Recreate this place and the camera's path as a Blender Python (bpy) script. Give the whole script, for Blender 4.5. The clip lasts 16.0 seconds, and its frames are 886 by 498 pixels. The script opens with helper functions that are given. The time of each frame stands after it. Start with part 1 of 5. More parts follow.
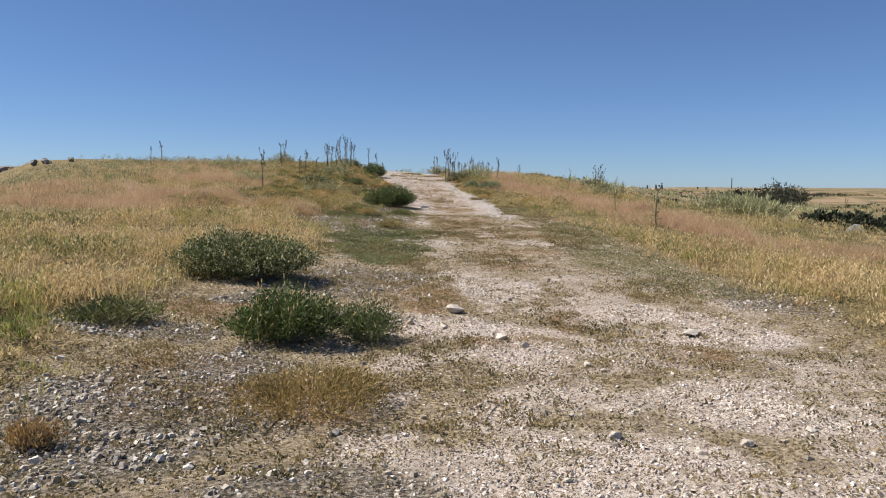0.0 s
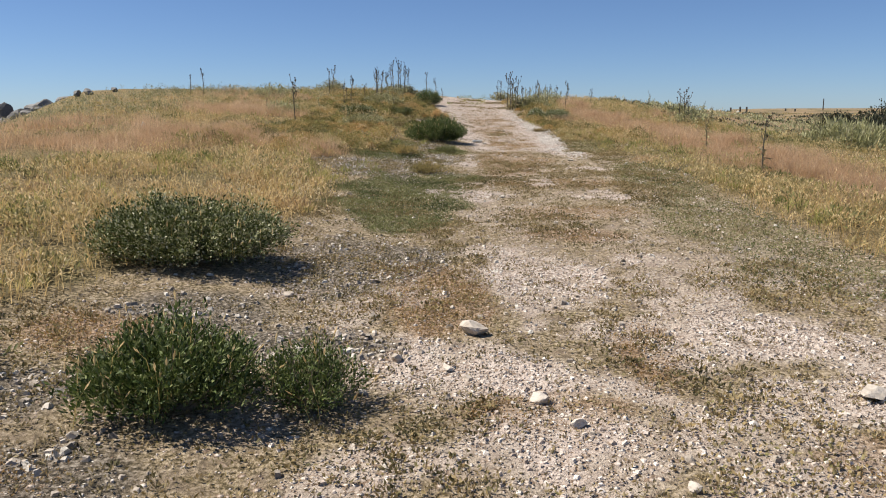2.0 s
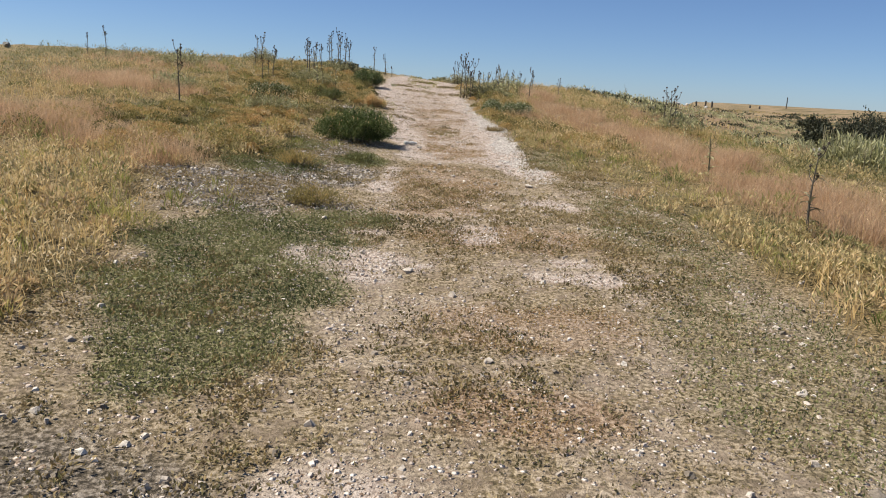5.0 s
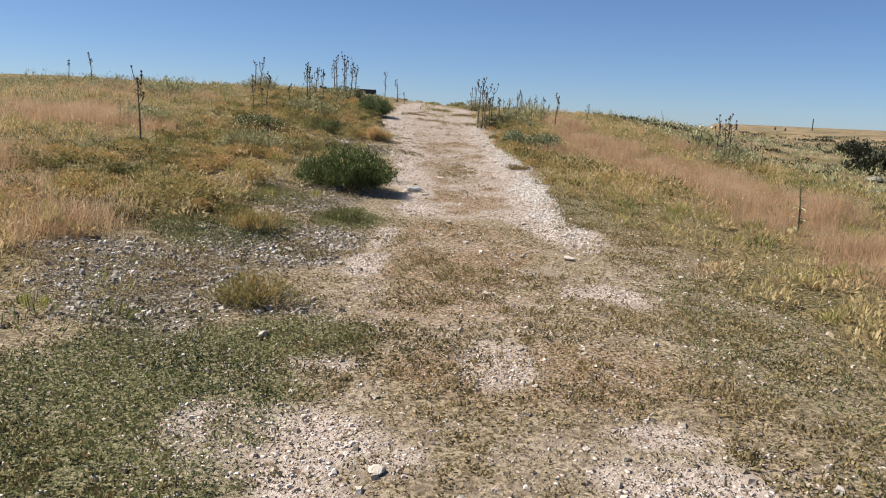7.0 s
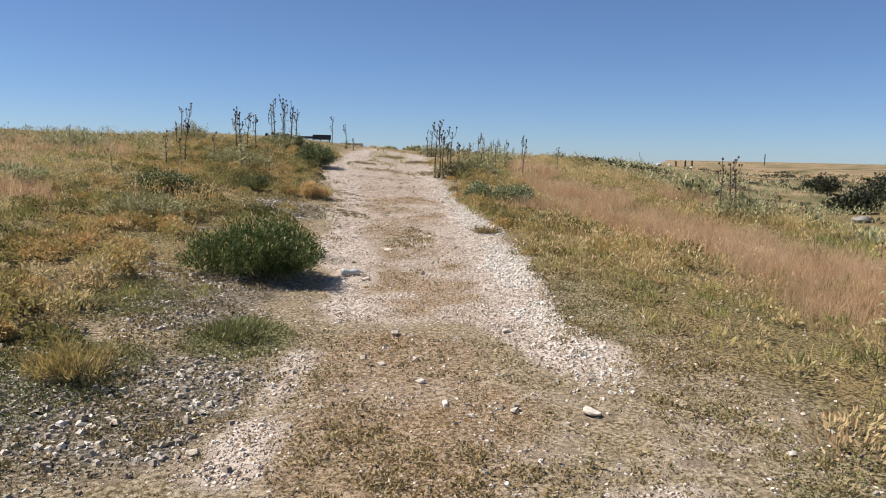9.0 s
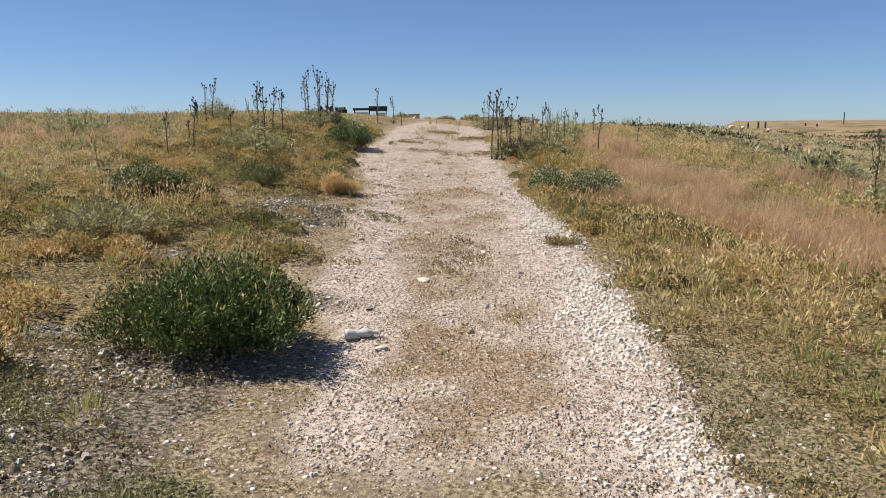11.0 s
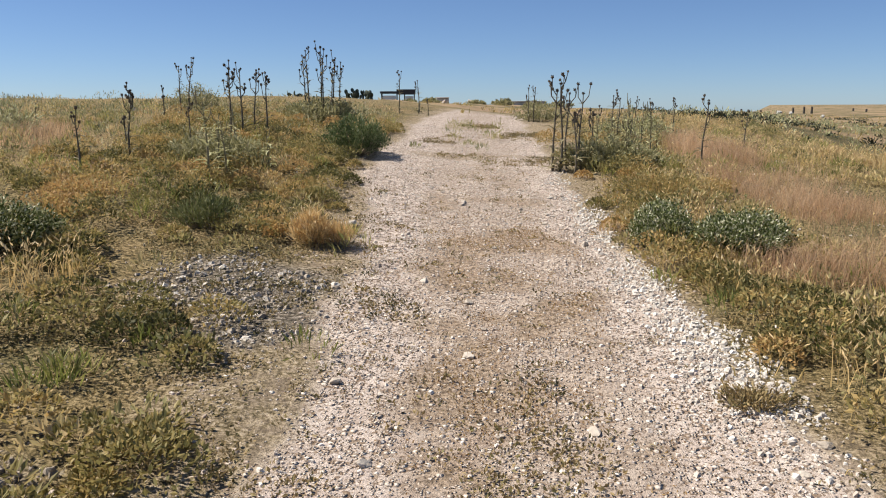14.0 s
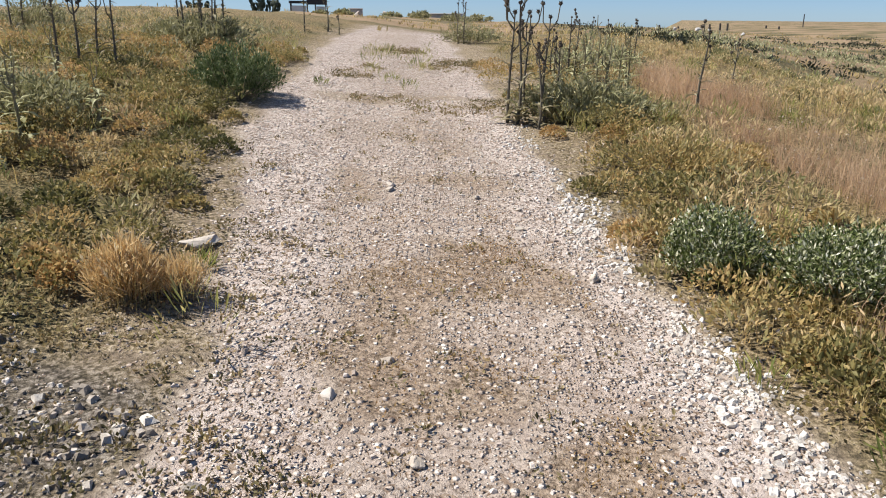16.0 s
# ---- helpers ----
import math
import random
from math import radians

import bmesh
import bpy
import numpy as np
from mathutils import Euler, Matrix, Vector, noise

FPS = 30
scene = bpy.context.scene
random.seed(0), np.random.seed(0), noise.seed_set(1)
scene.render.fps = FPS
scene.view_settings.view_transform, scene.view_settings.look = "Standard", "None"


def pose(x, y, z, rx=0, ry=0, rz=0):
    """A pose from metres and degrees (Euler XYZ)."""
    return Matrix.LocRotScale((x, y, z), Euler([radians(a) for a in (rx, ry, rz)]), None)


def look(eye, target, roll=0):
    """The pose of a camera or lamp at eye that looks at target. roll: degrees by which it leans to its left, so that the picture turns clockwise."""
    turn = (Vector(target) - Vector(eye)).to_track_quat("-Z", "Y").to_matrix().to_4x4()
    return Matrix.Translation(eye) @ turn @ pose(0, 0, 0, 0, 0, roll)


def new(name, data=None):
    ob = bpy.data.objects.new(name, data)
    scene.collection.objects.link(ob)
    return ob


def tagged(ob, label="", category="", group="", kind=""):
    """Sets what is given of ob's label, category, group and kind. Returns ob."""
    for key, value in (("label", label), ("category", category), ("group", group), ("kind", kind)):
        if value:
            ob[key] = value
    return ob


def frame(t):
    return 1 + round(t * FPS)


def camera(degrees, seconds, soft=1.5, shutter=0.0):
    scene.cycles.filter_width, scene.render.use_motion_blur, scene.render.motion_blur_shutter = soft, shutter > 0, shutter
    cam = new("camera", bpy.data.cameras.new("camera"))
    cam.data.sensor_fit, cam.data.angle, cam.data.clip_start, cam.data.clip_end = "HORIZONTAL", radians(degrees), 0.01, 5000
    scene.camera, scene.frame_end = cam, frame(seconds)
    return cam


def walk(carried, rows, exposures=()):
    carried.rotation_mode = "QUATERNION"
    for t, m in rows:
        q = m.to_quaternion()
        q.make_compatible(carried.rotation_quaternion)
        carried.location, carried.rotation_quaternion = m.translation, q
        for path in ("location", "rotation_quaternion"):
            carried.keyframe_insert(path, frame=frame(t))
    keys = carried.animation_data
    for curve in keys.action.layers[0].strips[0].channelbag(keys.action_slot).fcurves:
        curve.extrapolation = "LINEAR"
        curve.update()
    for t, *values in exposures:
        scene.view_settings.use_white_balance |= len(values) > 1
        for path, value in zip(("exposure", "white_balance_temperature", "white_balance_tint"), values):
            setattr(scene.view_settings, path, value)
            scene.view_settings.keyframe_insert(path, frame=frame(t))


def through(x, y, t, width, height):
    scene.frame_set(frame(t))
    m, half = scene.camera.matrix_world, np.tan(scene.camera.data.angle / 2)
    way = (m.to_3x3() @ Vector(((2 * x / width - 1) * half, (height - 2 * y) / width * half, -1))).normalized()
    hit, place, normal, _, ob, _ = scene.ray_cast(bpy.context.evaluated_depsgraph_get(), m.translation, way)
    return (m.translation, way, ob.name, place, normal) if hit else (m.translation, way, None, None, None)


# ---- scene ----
cam = camera(59.5, 16.0, soft=1.0)
METRES, EYE, TILT, LEAN, TURN = 21.4, 1.5, 2.85, 3.0, 0.0
ROWS = [
    (0.0, 0.0, 0.0, 0.0, 0.44, -7.49, -3.37),
    (0.5, 0.0066, 0.0302, 0.0013, -1.27, -8.33, -3.21),
    (1.0, 0.0114, 0.0612, 0.0007, 0.4, -11.69, -2.83),
    (1.5, 0.0122, 0.0924, -0.0004, 1.87, -13.24, -3.21),
    (2.0, 0.0151, 0.1227, 0.0011, 5.63, -13.24, -2.44),
    (2.5, 0.0152, 0.1538, 0.0001, 8.91, -12.88, -3.29),
    (3.0, 0.0208, 0.1856, -0.0, 7.96, -14.57, -3.59),
    (3.5, 0.0238, 0.2165, 0.0009, 9.73, -16.03, -2.9),
    (4.0, 0.0256, 0.2472, 0.0032, 5.37, -14.76, -3.06),
    (6.5, 0.0277, 0.3974, 0.0039, 3.01, -14.83, -6.89),
    (7.0, 0.025, 0.4269, 0.0044, 4.67, -13.16, -5.28),
    (7.5, 0.0214, 0.4582, 0.0054, 1.76, -8.9, -5.27),
    (8.0, 0.0214, 0.4884, 0.005, 1.53, -9.95, -4.74),
    (8.5, 0.0189, 0.5199, 0.0029, 2.46, -9.81, -4.3),
    (9.0, 0.021, 0.5535, 0.0031, 1.46, -9.81, -4.12),
    (11.5, 0.0166, 0.7136, 0.0029, 6.79, -12.66, -2.52),
    (12.0, 0.0116, 0.7449, 0.0015, 7.28, -11.29, -3.19),
    (12.5, 0.0071, 0.7765, 0.0014, 7.1, -10.21, -3.15),
    (13.0, 0.0012, 0.8061, 0.0011, 7.99, -12.61, -1.89),
    (13.5, -0.0044, 0.8387, 0.0015, 6.71, -13.84, -2.48),
    (14.0, -0.0075, 0.8701, 0.0013, 7.8, -13.66, -2.34),
    (14.5, -0.0118, 0.8999, 0.001, 5.34, -9.5, -2.55),
    (15.0, -0.0157, 0.9321, -0.0002, 3.51, -12.66, -1.84),
    (15.5, -0.0221, 0.9628, 0.0004, 3.03, -16.12, -3.73),
    (16.0, -0.0244, 0.9928, 0.0005, 1.74, -19.54, -3.43),
]
walk(cam, [(t, pose(0, 0, EYE, TILT, LEAN, TURN) @ pose(METRES * x, METRES * y, METRES * z, 90 + pitch, roll, yaw)) for t, x, y, z, yaw, pitch, roll in ROWS], [(0.0, 0.58, 6250, 11), (2.0, 0.6, 6450, 11), (4.0, 0.6, 6500, 11), (8.0, 0.67, 6420, 11), (12.5, 0.66, 6550, 11), (15.0, 0.66, 6430, 11), (16.0, 0.69, 6150, 11)])


# ---- world and sun ----
SUN_TO = Vector((-0.77, 0.06, 1.0)).normalized()
world = bpy.data.worlds.new("sky")
scene.world = world
world.use_nodes = True
wn = world.node_tree.nodes
sky = wn.new("ShaderNodeTexSky")
sky.sky_type = "NISHITA"
sky.sun_disc = False
sky.sun_elevation = math.asin(SUN_TO.z)
sky.sun_rotation = math.atan2(SUN_TO.x, SUN_TO.y)
sky.air_density, sky.dust_density, sky.ozone_density, sky.altitude = 0.8, 0.35, 2.0, 1500
clear = wn.new("ShaderNodeMix")
clear.data_type, clear.blend_type = "RGBA", "MULTIPLY"
clear.inputs[0].default_value, clear.inputs[7].default_value = 1.0, (0.81, 0.96, 1.19, 1)
world.node_tree.links.new(sky.outputs[0], clear.inputs[6])
haze = wn.new("ShaderNodeMix")
haze.data_type = "RGBA"
haze.inputs[0].default_value, haze.inputs[7].default_value = 0.12, (2.7, 4.8, 8.0, 1)
world.node_tree.links.new(clear.outputs[2], haze.inputs[6])
world.node_tree.links.new(haze.outputs[2], wn["Background"].inputs[0])
wn["Background"].inputs[1].default_value = 0.053
sun = new("sun", bpy.data.lights.new("sun", "SUN"))
sun.data.energy, sun.data.angle, sun.data.color = 5.0, radians(0.53), (1.0, 0.94, 0.83)
sun.matrix_world = look((0, 0, 30), Vector((0, 0, 30)) - SUN_TO)
tagged(sun, "the midday sun", "sun", kind="structure")


# ---- materials ----
def node(nt, kind, **inputs):
    n = nt.nodes.new(kind)
    for k, v in inputs.items():
        n.inputs[k.replace("_", " ")].default_value = v
    return n


def mix(nt, fac, a, b, mode="MIX"):
    n = nt.nodes.new("ShaderNodeMix")
    n.data_type, n.blend_type = "RGBA", mode
    for sock, v in ((n.inputs[0], fac), (n.inputs[6], a), (n.inputs[7], b)):
        if isinstance(v, (int, float)):
            sock.default_value = v
        elif isinstance(v, tuple):
            sock.default_value = (*v, 1)
        else:
            nt.links.new(v, sock)
    return n.outputs[2]


def ramp(nt, fac, stops):
    n = nt.nodes.new("ShaderNodeValToRGB")
    while len(n.color_ramp.elements) < len(stops):
        n.color_ramp.elements.new(0.5)
    for e, (p, c) in zip(n.color_ramp.elements, stops):
        e.position, e.color = p, (*c, 1)
    nt.links.new(fac, n.inputs[0])
    return n.outputs[0]


def material(name):
    m = bpy.data.materials.new(name)
    m.use_nodes = True
    nt = m.node_tree
    return m, nt, nt.nodes["Principled BSDF"]


def noise_out(nt, scale, detail=4.0, rough=0.6, coord=None):
    n = node(nt, "ShaderNodeTexNoise", Scale=scale, Detail=detail, Roughness=rough)
    nt.links.new(coord or nt.nodes.new("ShaderNodeNewGeometry").outputs["Position"], n.inputs["Vector"])
    return n.outputs[0]


def bump(nt, height_out, strength, distance, bsdf):
    b = node(nt, "ShaderNodeBump", Strength=strength, Distance=distance)
    nt.links.new(height_out, b.inputs["Height"])
    nt.links.new(b.outputs[0], bsdf.inputs["Normal"])


def plant_material(name, colours, through=0.25, rough=0.6, patch=1.3, single=0.45, drift=2.0, toned=False):
    """Leaves or blades: a colour for each one, drifting over the ground in patches or from plant to plant (toned), some light let through."""
    m, nt, p = material(name)
    geo = nt.nodes.new("ShaderNodeNewGeometry")
    if toned:
        tone = nt.nodes.new("ShaderNodeAttribute")
        tone.attribute_name = "tone"
        n = tone.outputs["Fac"]
    else:
        n = noise_out(nt, patch, 3.0)
    s = node(nt, "ShaderNodeMath")
    s.operation = "MULTIPLY_ADD"
    nt.links.new(geo.outputs["Random Per Island"], s.inputs[0])
    s.inputs[1].default_value = single
    s2 = node(nt, "ShaderNodeMath")
    s2.operation = "MULTIPLY_ADD"
    nt.links.new(n, s2.inputs[0])
    s2.inputs[1].default_value, s2.inputs[2].default_value = drift, 0.5 - 0.5 * single - 0.5 * drift
    nt.links.new(s2.outputs[0], s.inputs[2])
    col = ramp(nt, s.outputs[0], [(i / (len(colours) - 1), c) for i, c in enumerate(colours)])
    nt.links.new(col, p.inputs["Base Color"])
    p.inputs["Roughness"].default_value = rough
    p.inputs["Specular IOR Level"].default_value = 0.3
    if through:
        t = nt.nodes.new("ShaderNodeBsdfTranslucent")
        nt.links.new(col, t.inputs[0])
        mx = nt.nodes.new("ShaderNodeMixShader")
        mx.inputs[0].default_value = through
        nt.links.new(p.outputs[0], mx.inputs[1])
        nt.links.new(t.outputs[0], mx.inputs[2])
        nt.links.new(mx.outputs[0], nt.nodes["Material Output"].inputs[0])
    return m


def stone_material(name, colours, scale=9.0, per="Random Per Island"):
    m, nt, p = material(name)
    if per == "Random":
        r = nt.nodes.new("ShaderNodeObjectInfo").outputs["Random"]
    else:
        r = nt.nodes.new("ShaderNodeNewGeometry").outputs[per]
    col = ramp(nt, r, [(i / (len(colours) - 1), c) for i, c in enumerate(colours)])
    n = noise_out(nt, scale * 4, 6.0, 0.7)
    dark = ramp(nt, n, [(0.3, (0.62, 0.58, 0.52)), (0.6, (1, 1, 1))])
    col = mix(nt, 0.8, col, dark, "MULTIPLY")
    nt.links.new(col, p.inputs["Base Color"])
    p.inputs["Roughness"].default_value = 0.9
    bump(nt, n, 0.6, 0.02, p)
    return m


def plain_material(name, colour, rough=0.7, metal=0.0, scale=14.0, amount=0.35):
    m, nt, p = material(name)
    n = noise_out(nt, scale, 5.0)
    lo = tuple(c * (1 - amount) for c in colour)
    nt.links.new(ramp(nt, n, [(0.3, lo), (0.65, colour)]), p.inputs["Base Color"])
    p.inputs["Roughness"].default_value, p.inputs["Metallic"].default_value = rough, metal
    bump(nt, n, 0.3, 0.01, p)
    return m


def ground_material():
    m, nt, p = material("dry_ground")
    z1 = nt.nodes.new("ShaderNodeAttribute")
    z1.attribute_name = "zones"
    z2 = nt.nodes.new("ShaderNodeAttribute")
    z2.attribute_name = "cover"
    a = nt.nodes.new("ShaderNodeSeparateColor")
    b = nt.nodes.new("ShaderNodeSeparateColor")
    nt.links.new(z1.outputs["Color"], a.inputs[0])
    nt.links.new(z2.outputs["Color"], b.inputs[0])
    pos = nt.nodes.new("ShaderNodeNewGeometry").outputs["Position"]
    fine, mid, big = noise_out(nt, 38, 6, 0.7, pos), noise_out(nt, 7, 5, 0.65, pos), noise_out(nt, 0.9, 4, 0.6, pos)
    grit = noise_out(nt, 120, 3, 0.7, pos)
    # short dry turf over pale soil
    soil = ramp(nt, mid, [(0.3, (0.20, 0.15, 0.105)), (0.55, (0.30, 0.235, 0.17)), (0.75, (0.43, 0.355, 0.28))])
    turf = ramp(nt, fine, [(0.40, (0.085, 0.066, 0.035)), (0.49, (0.26, 0.20, 0.115)), (0.59, (0.48, 0.385, 0.27))])
    cover = ramp(nt, mid, [(0.36, (0.25, 0.25, 0.25)), (0.54, (1, 1, 1))])
    col = mix(nt, cover, soil, turf)
    # pale crushed limestone, pebble by pebble
    pebbles = []
    for size in (34.0, 75.0):
        v = node(nt, "ShaderNodeTexVoronoi", Scale=size, Randomness=1.0)
        nt.links.new(pos, v.inputs["Vector"])
        cell = nt.nodes.new("ShaderNodeSeparateColor")
        nt.links.new(v.outputs["Color"], cell.inputs[0])
        share = nt.nodes.new("ShaderNodeMath")
        share.operation = "MULTIPLY_ADD"
        nt.links.new(a.outputs[0], share.inputs[0])
        share.inputs[1].default_value = 0.27
        nt.links.new(ramp(nt, noise_out(nt, 3.2, 4, 0.6, pos), [(0.45, (0.0, 0.0, 0.0)), (0.72, (0.13, 0.13, 0.13))]), share.inputs[2])
        test = nt.nodes.new("ShaderNodeMath")
        test.operation = "GREATER_THAN"
        nt.links.new(share.outputs[0], test.inputs[0])
        nt.links.new(cell.outputs[0], test.inputs[1])
        tone = ramp(nt, cell.outputs[1], [(0.0, (0.42, 0.335, 0.27)), (0.5, (0.60, 0.51, 0.435)), (1.0, (0.78, 0.71, 0.635))])
        # shade between the pebbles, put into the colour towards each cell's rim
        gap_shade = ramp(nt, v.outputs["Distance"], [(0.36, (1, 1, 1)), (0.62, (0.44, 0.375, 0.31))])
        pebbles.append((test.outputs[0], mix(nt, 1.0, tone, gap_shade, "MULTIPLY"), v.outputs["Distance"]))
    dust = ramp(nt, mid, [(0.3, (0.50, 0.40, 0.335)), (0.7, (0.74, 0.635, 0.555))])
    gravel = mix(nt, ramp(nt, fine, [(0.37, (0, 0, 0)), (0.47, (1, 1, 1))]), (0.33, 0.255, 0.195), dust)
    col = mix(nt, a.outputs[0], col, gravel)
    green = ramp(nt, fine, [(0.41, (0.035, 0.04, 0.016)), (0.5, (0.15, 0.145, 0.065)), (0.6, (0.34, 0.29, 0.18))])
    col = mix(nt, a.outputs[1], col, green)
    rust = ramp(nt, fine, [(0.40, (0.115, 0.072, 0.04)), (0.5, (0.30, 0.20, 0.122)), (0.61, (0.49, 0.36, 0.26))])
    col = mix(nt, a.outputs[2], col, rust)
    grey = ramp(nt, fine, [(0.41, (0.035, 0.03, 0.023)), (0.51, (0.15, 0.125, 0.097)), (0.64, (0.42, 0.365, 0.30))])
    col = mix(nt, b.outputs[1], col, grey)
    # straw and soil browns, dark stops lowered for shade between the plants
    straw = ramp(nt, fine, [(0.41, (0.055, 0.04, 0.019)), (0.5, (0.21, 0.15, 0.068)), (0.6, (0.40, 0.30, 0.16))])
    olive = ramp(nt, fine, [(0.41, (0.035, 0.032, 0.014)), (0.5, (0.14, 0.118, 0.052)), (0.61, (0.32, 0.25, 0.13))])
    field = mix(nt, ramp(nt, big, [(0.4, (0, 0, 0)), (0.62, (1, 1, 1))]), straw, olive)
    col = mix(nt, b.outputs[0], col, field)
    scrub = ramp(nt, noise_out(nt, 0.16, 6, 0.65, pos), [(0.36, (0.055, 0.052, 0.025)), (0.46, (0.15, 0.125, 0.062)), (0.55, (0.29, 0.20, 0.125)), (0.68, (0.22, 0.18, 0.092))])
    col = mix(nt, b.outputs[2], col, scrub)
    h = fine
    for shown, tone, dist in pebbles:
        nearby = mix(nt, b.outputs[2], shown, (0, 0, 0))
        open_ground = mix(nt, b.outputs[0], nearby, (0.0, 0.0, 0.0))
        col = mix(nt, open_ground, col, tone)
        h = mix(nt, open_ground, h, ramp(nt, dist, [(0.2, (1, 1, 1)), (0.6, (0, 0, 0))]))
    nt.links.new(col, p.inputs["Base Color"])
    p.inputs["Roughness"].default_value = 0.95
    p.inputs["Specular IOR Level"].default_value = 0.15
    bump(nt, mix(nt, 0.3, h, grit), 1.0, 0.034, p)
    return m


M_GROUND = ground_material()
M_GRAVEL = stone_material("dusty_limestone_gravel", [(0.40, 0.32, 0.26), (0.58, 0.49, 0.42), (0.70, 0.61, 0.535), (0.82, 0.755, 0.68)])
M_WHITESTONE = stone_material("white_crushed_limestone", [(0.43, 0.375, 0.32), (0.58, 0.53, 0.47), (0.69, 0.64, 0.58), (0.81, 0.775, 0.72)])
M_FIELDSTONE = stone_material("grey_field_stone", [(0.20, 0.168, 0.13), (0.33, 0.282, 0.23), (0.49, 0.425, 0.355), (0.73, 0.68, 0.60)])
M_ROCK = stone_material("pale_limestone", [(0.43, 0.37, 0.305), (0.60, 0.535, 0.46)], 5.0, "Random")
M_GREYROCK = stone_material("weathered_grey_rock", [(0.13, 0.125, 0.12), (0.26, 0.25, 0.235)], 3.0, "Random")
M_OAT = plant_material("golden_dry_grass", [(0.39, 0.255, 0.095), (0.58, 0.41, 0.18), (0.70, 0.52, 0.26), (0.64, 0.49, 0.26)], 0.42)
M_HEAD = plant_material("golden_grass_heads", [(0.56, 0.40, 0.18), (0.74, 0.57, 0.31), (0.80, 0.68, 0.45)], 0.4)
M_RED = plant_material("reddish_fine_grass", [(0.42, 0.255, 0.145), (0.56, 0.38, 0.23), (0.66, 0.485, 0.315)], 0.48)
M_FIELD = plant_material("olive_dry_grass", [(0.18, 0.155, 0.05), (0.36, 0.285, 0.105), (0.51, 0.375, 0.155), (0.62, 0.46, 0.23)], 0.4)
M_TURF = plant_material("short_dry_turf", [(0.11, 0.098, 0.04), (0.225, 0.18, 0.086), (0.38, 0.30, 0.17), (0.28, 0.21, 0.10)], 0.2, 0.7, 2.0, 0.5, 1.0, True)
M_RUST = plant_material("rusty_herb", [(0.18, 0.095, 0.036), (0.31, 0.185, 0.072), (0.41, 0.27, 0.11), (0.33, 0.25, 0.105)], 0.4, 0.6, 3.0, 0.7, 1.0)
M_GREENMAT = plant_material("green_mat_plant", [(0.05, 0.065, 0.02), (0.125, 0.138, 0.048), (0.23, 0.228, 0.088), (0.175, 0.18, 0.072)], 0.25)
M_OLIVEHERB = plant_material("olive_herb", [(0.085, 0.083, 0.028), (0.19, 0.17, 0.06), (0.31, 0.25, 0.092), (0.48, 0.345, 0.14), (0.46, 0.29, 0.12)], 0.38, 0.6, 0.9, 0.45, 1.1, True)
M_BROWNHERB = plant_material("brown_dwarf_herb", [(0.08, 0.065, 0.025), (0.22, 0.165, 0.055), (0.38, 0.26, 0.09), (0.46, 0.32, 0.12)], 0.3, 0.65, 2.0, 0.7, 1.6)
M_MEADOW = plant_material("meadow_herb", [(0.14, 0.138, 0.053), (0.29, 0.262, 0.11), (0.48, 0.385, 0.18), (0.59, 0.45, 0.235), (0.51, 0.36, 0.20)], 0.4, 0.6, 0.55, 0.4, 1.1, True)
M_LOWHERB = plant_material("brown_low_herb", [(0.08, 0.072, 0.03), (0.17, 0.145, 0.06), (0.28, 0.20, 0.09), (0.37, 0.28, 0.14), (0.24, 0.215, 0.09)], 0.25, 0.7, 1.1, 0.5, 1.0, True)
M_WEED = plant_material("yellow_green_weed", [(0.09, 0.12, 0.028), (0.23, 0.25, 0.065), (0.42, 0.38, 0.12), (0.52, 0.41, 0.18)], 0.4, 0.6, 1.2, 0.5, 1.0, True)
M_LEAF = plant_material("dark_green_leaf", [(0.025, 0.038, 0.008), (0.062, 0.092, 0.02), (0.12, 0.155, 0.04), (0.30, 0.32, 0.14)], 0.18, 0.6, 9.0, 0.85, 0.6)
M_FEATHER = plant_material("feathery_green_leaf", [(0.035, 0.055, 0.018), (0.085, 0.12, 0.04), (0.15, 0.185, 0.07), (0.27, 0.29, 0.14)], 0.22, 0.5, 9.0, 0.85, 0.6)
M_LEAFPALE = plant_material("pale_edged_leaf", [(0.03, 0.037, 0.009), (0.068, 0.086, 0.02), (0.13, 0.15, 0.045), (0.30, 0.30, 0.14), (0.74, 0.70, 0.50)], 0.16, 0.65, 9.0, 0.85, 0.6)
M_LEAFWHITE = plant_material("white_tipped_leaf", [(0.03, 0.042, 0.009), (0.075, 0.10, 0.022), (0.14, 0.168, 0.048), (0.36, 0.36, 0.19), (0.85, 0.82, 0.64)], 0.15, 0.65, 9.0, 0.9, 0.6)
M_LEAFSCRUB = plant_material("blackish_scrub_leaf", [(0.018, 0.022, 0.012), (0.04, 0.046, 0.024), (0.10, 0.10, 0.055)], 0.1, 0.6, 2.0, 0.8, 0.6)
M_GREYLEAF = plant_material("grey_green_leaf", [(0.15, 0.15, 0.065), (0.33, 0.31, 0.15), (0.52, 0.47, 0.28)], 0.3, 0.6, 3.0, 0.8, 0.7)
M_TWIG = plain_material("dry_twig", (0.30, 0.245, 0.18), 0.85)
M_THISTLE = plain_material("dry_thistle_stem", (0.135, 0.115, 0.08), 0.85)
M_THEAD = plain_material("dark_thistle_head", (0.12, 0.095, 0.07), 0.9, amount=0.5)
M_TLEAF = plant_material("withered_thistle_leaf", [(0.13, 0.115, 0.06), (0.24, 0.21, 0.12), (0.33, 0.29, 0.18)], 0.2)
M_PALELEAF = plant_material("pale_thistle_leaf", [(0.20, 0.21, 0.09), (0.40, 0.39, 0.20), (0.60, 0.56, 0.36)], 0.3, 0.6, 3.0, 0.8, 0.6)
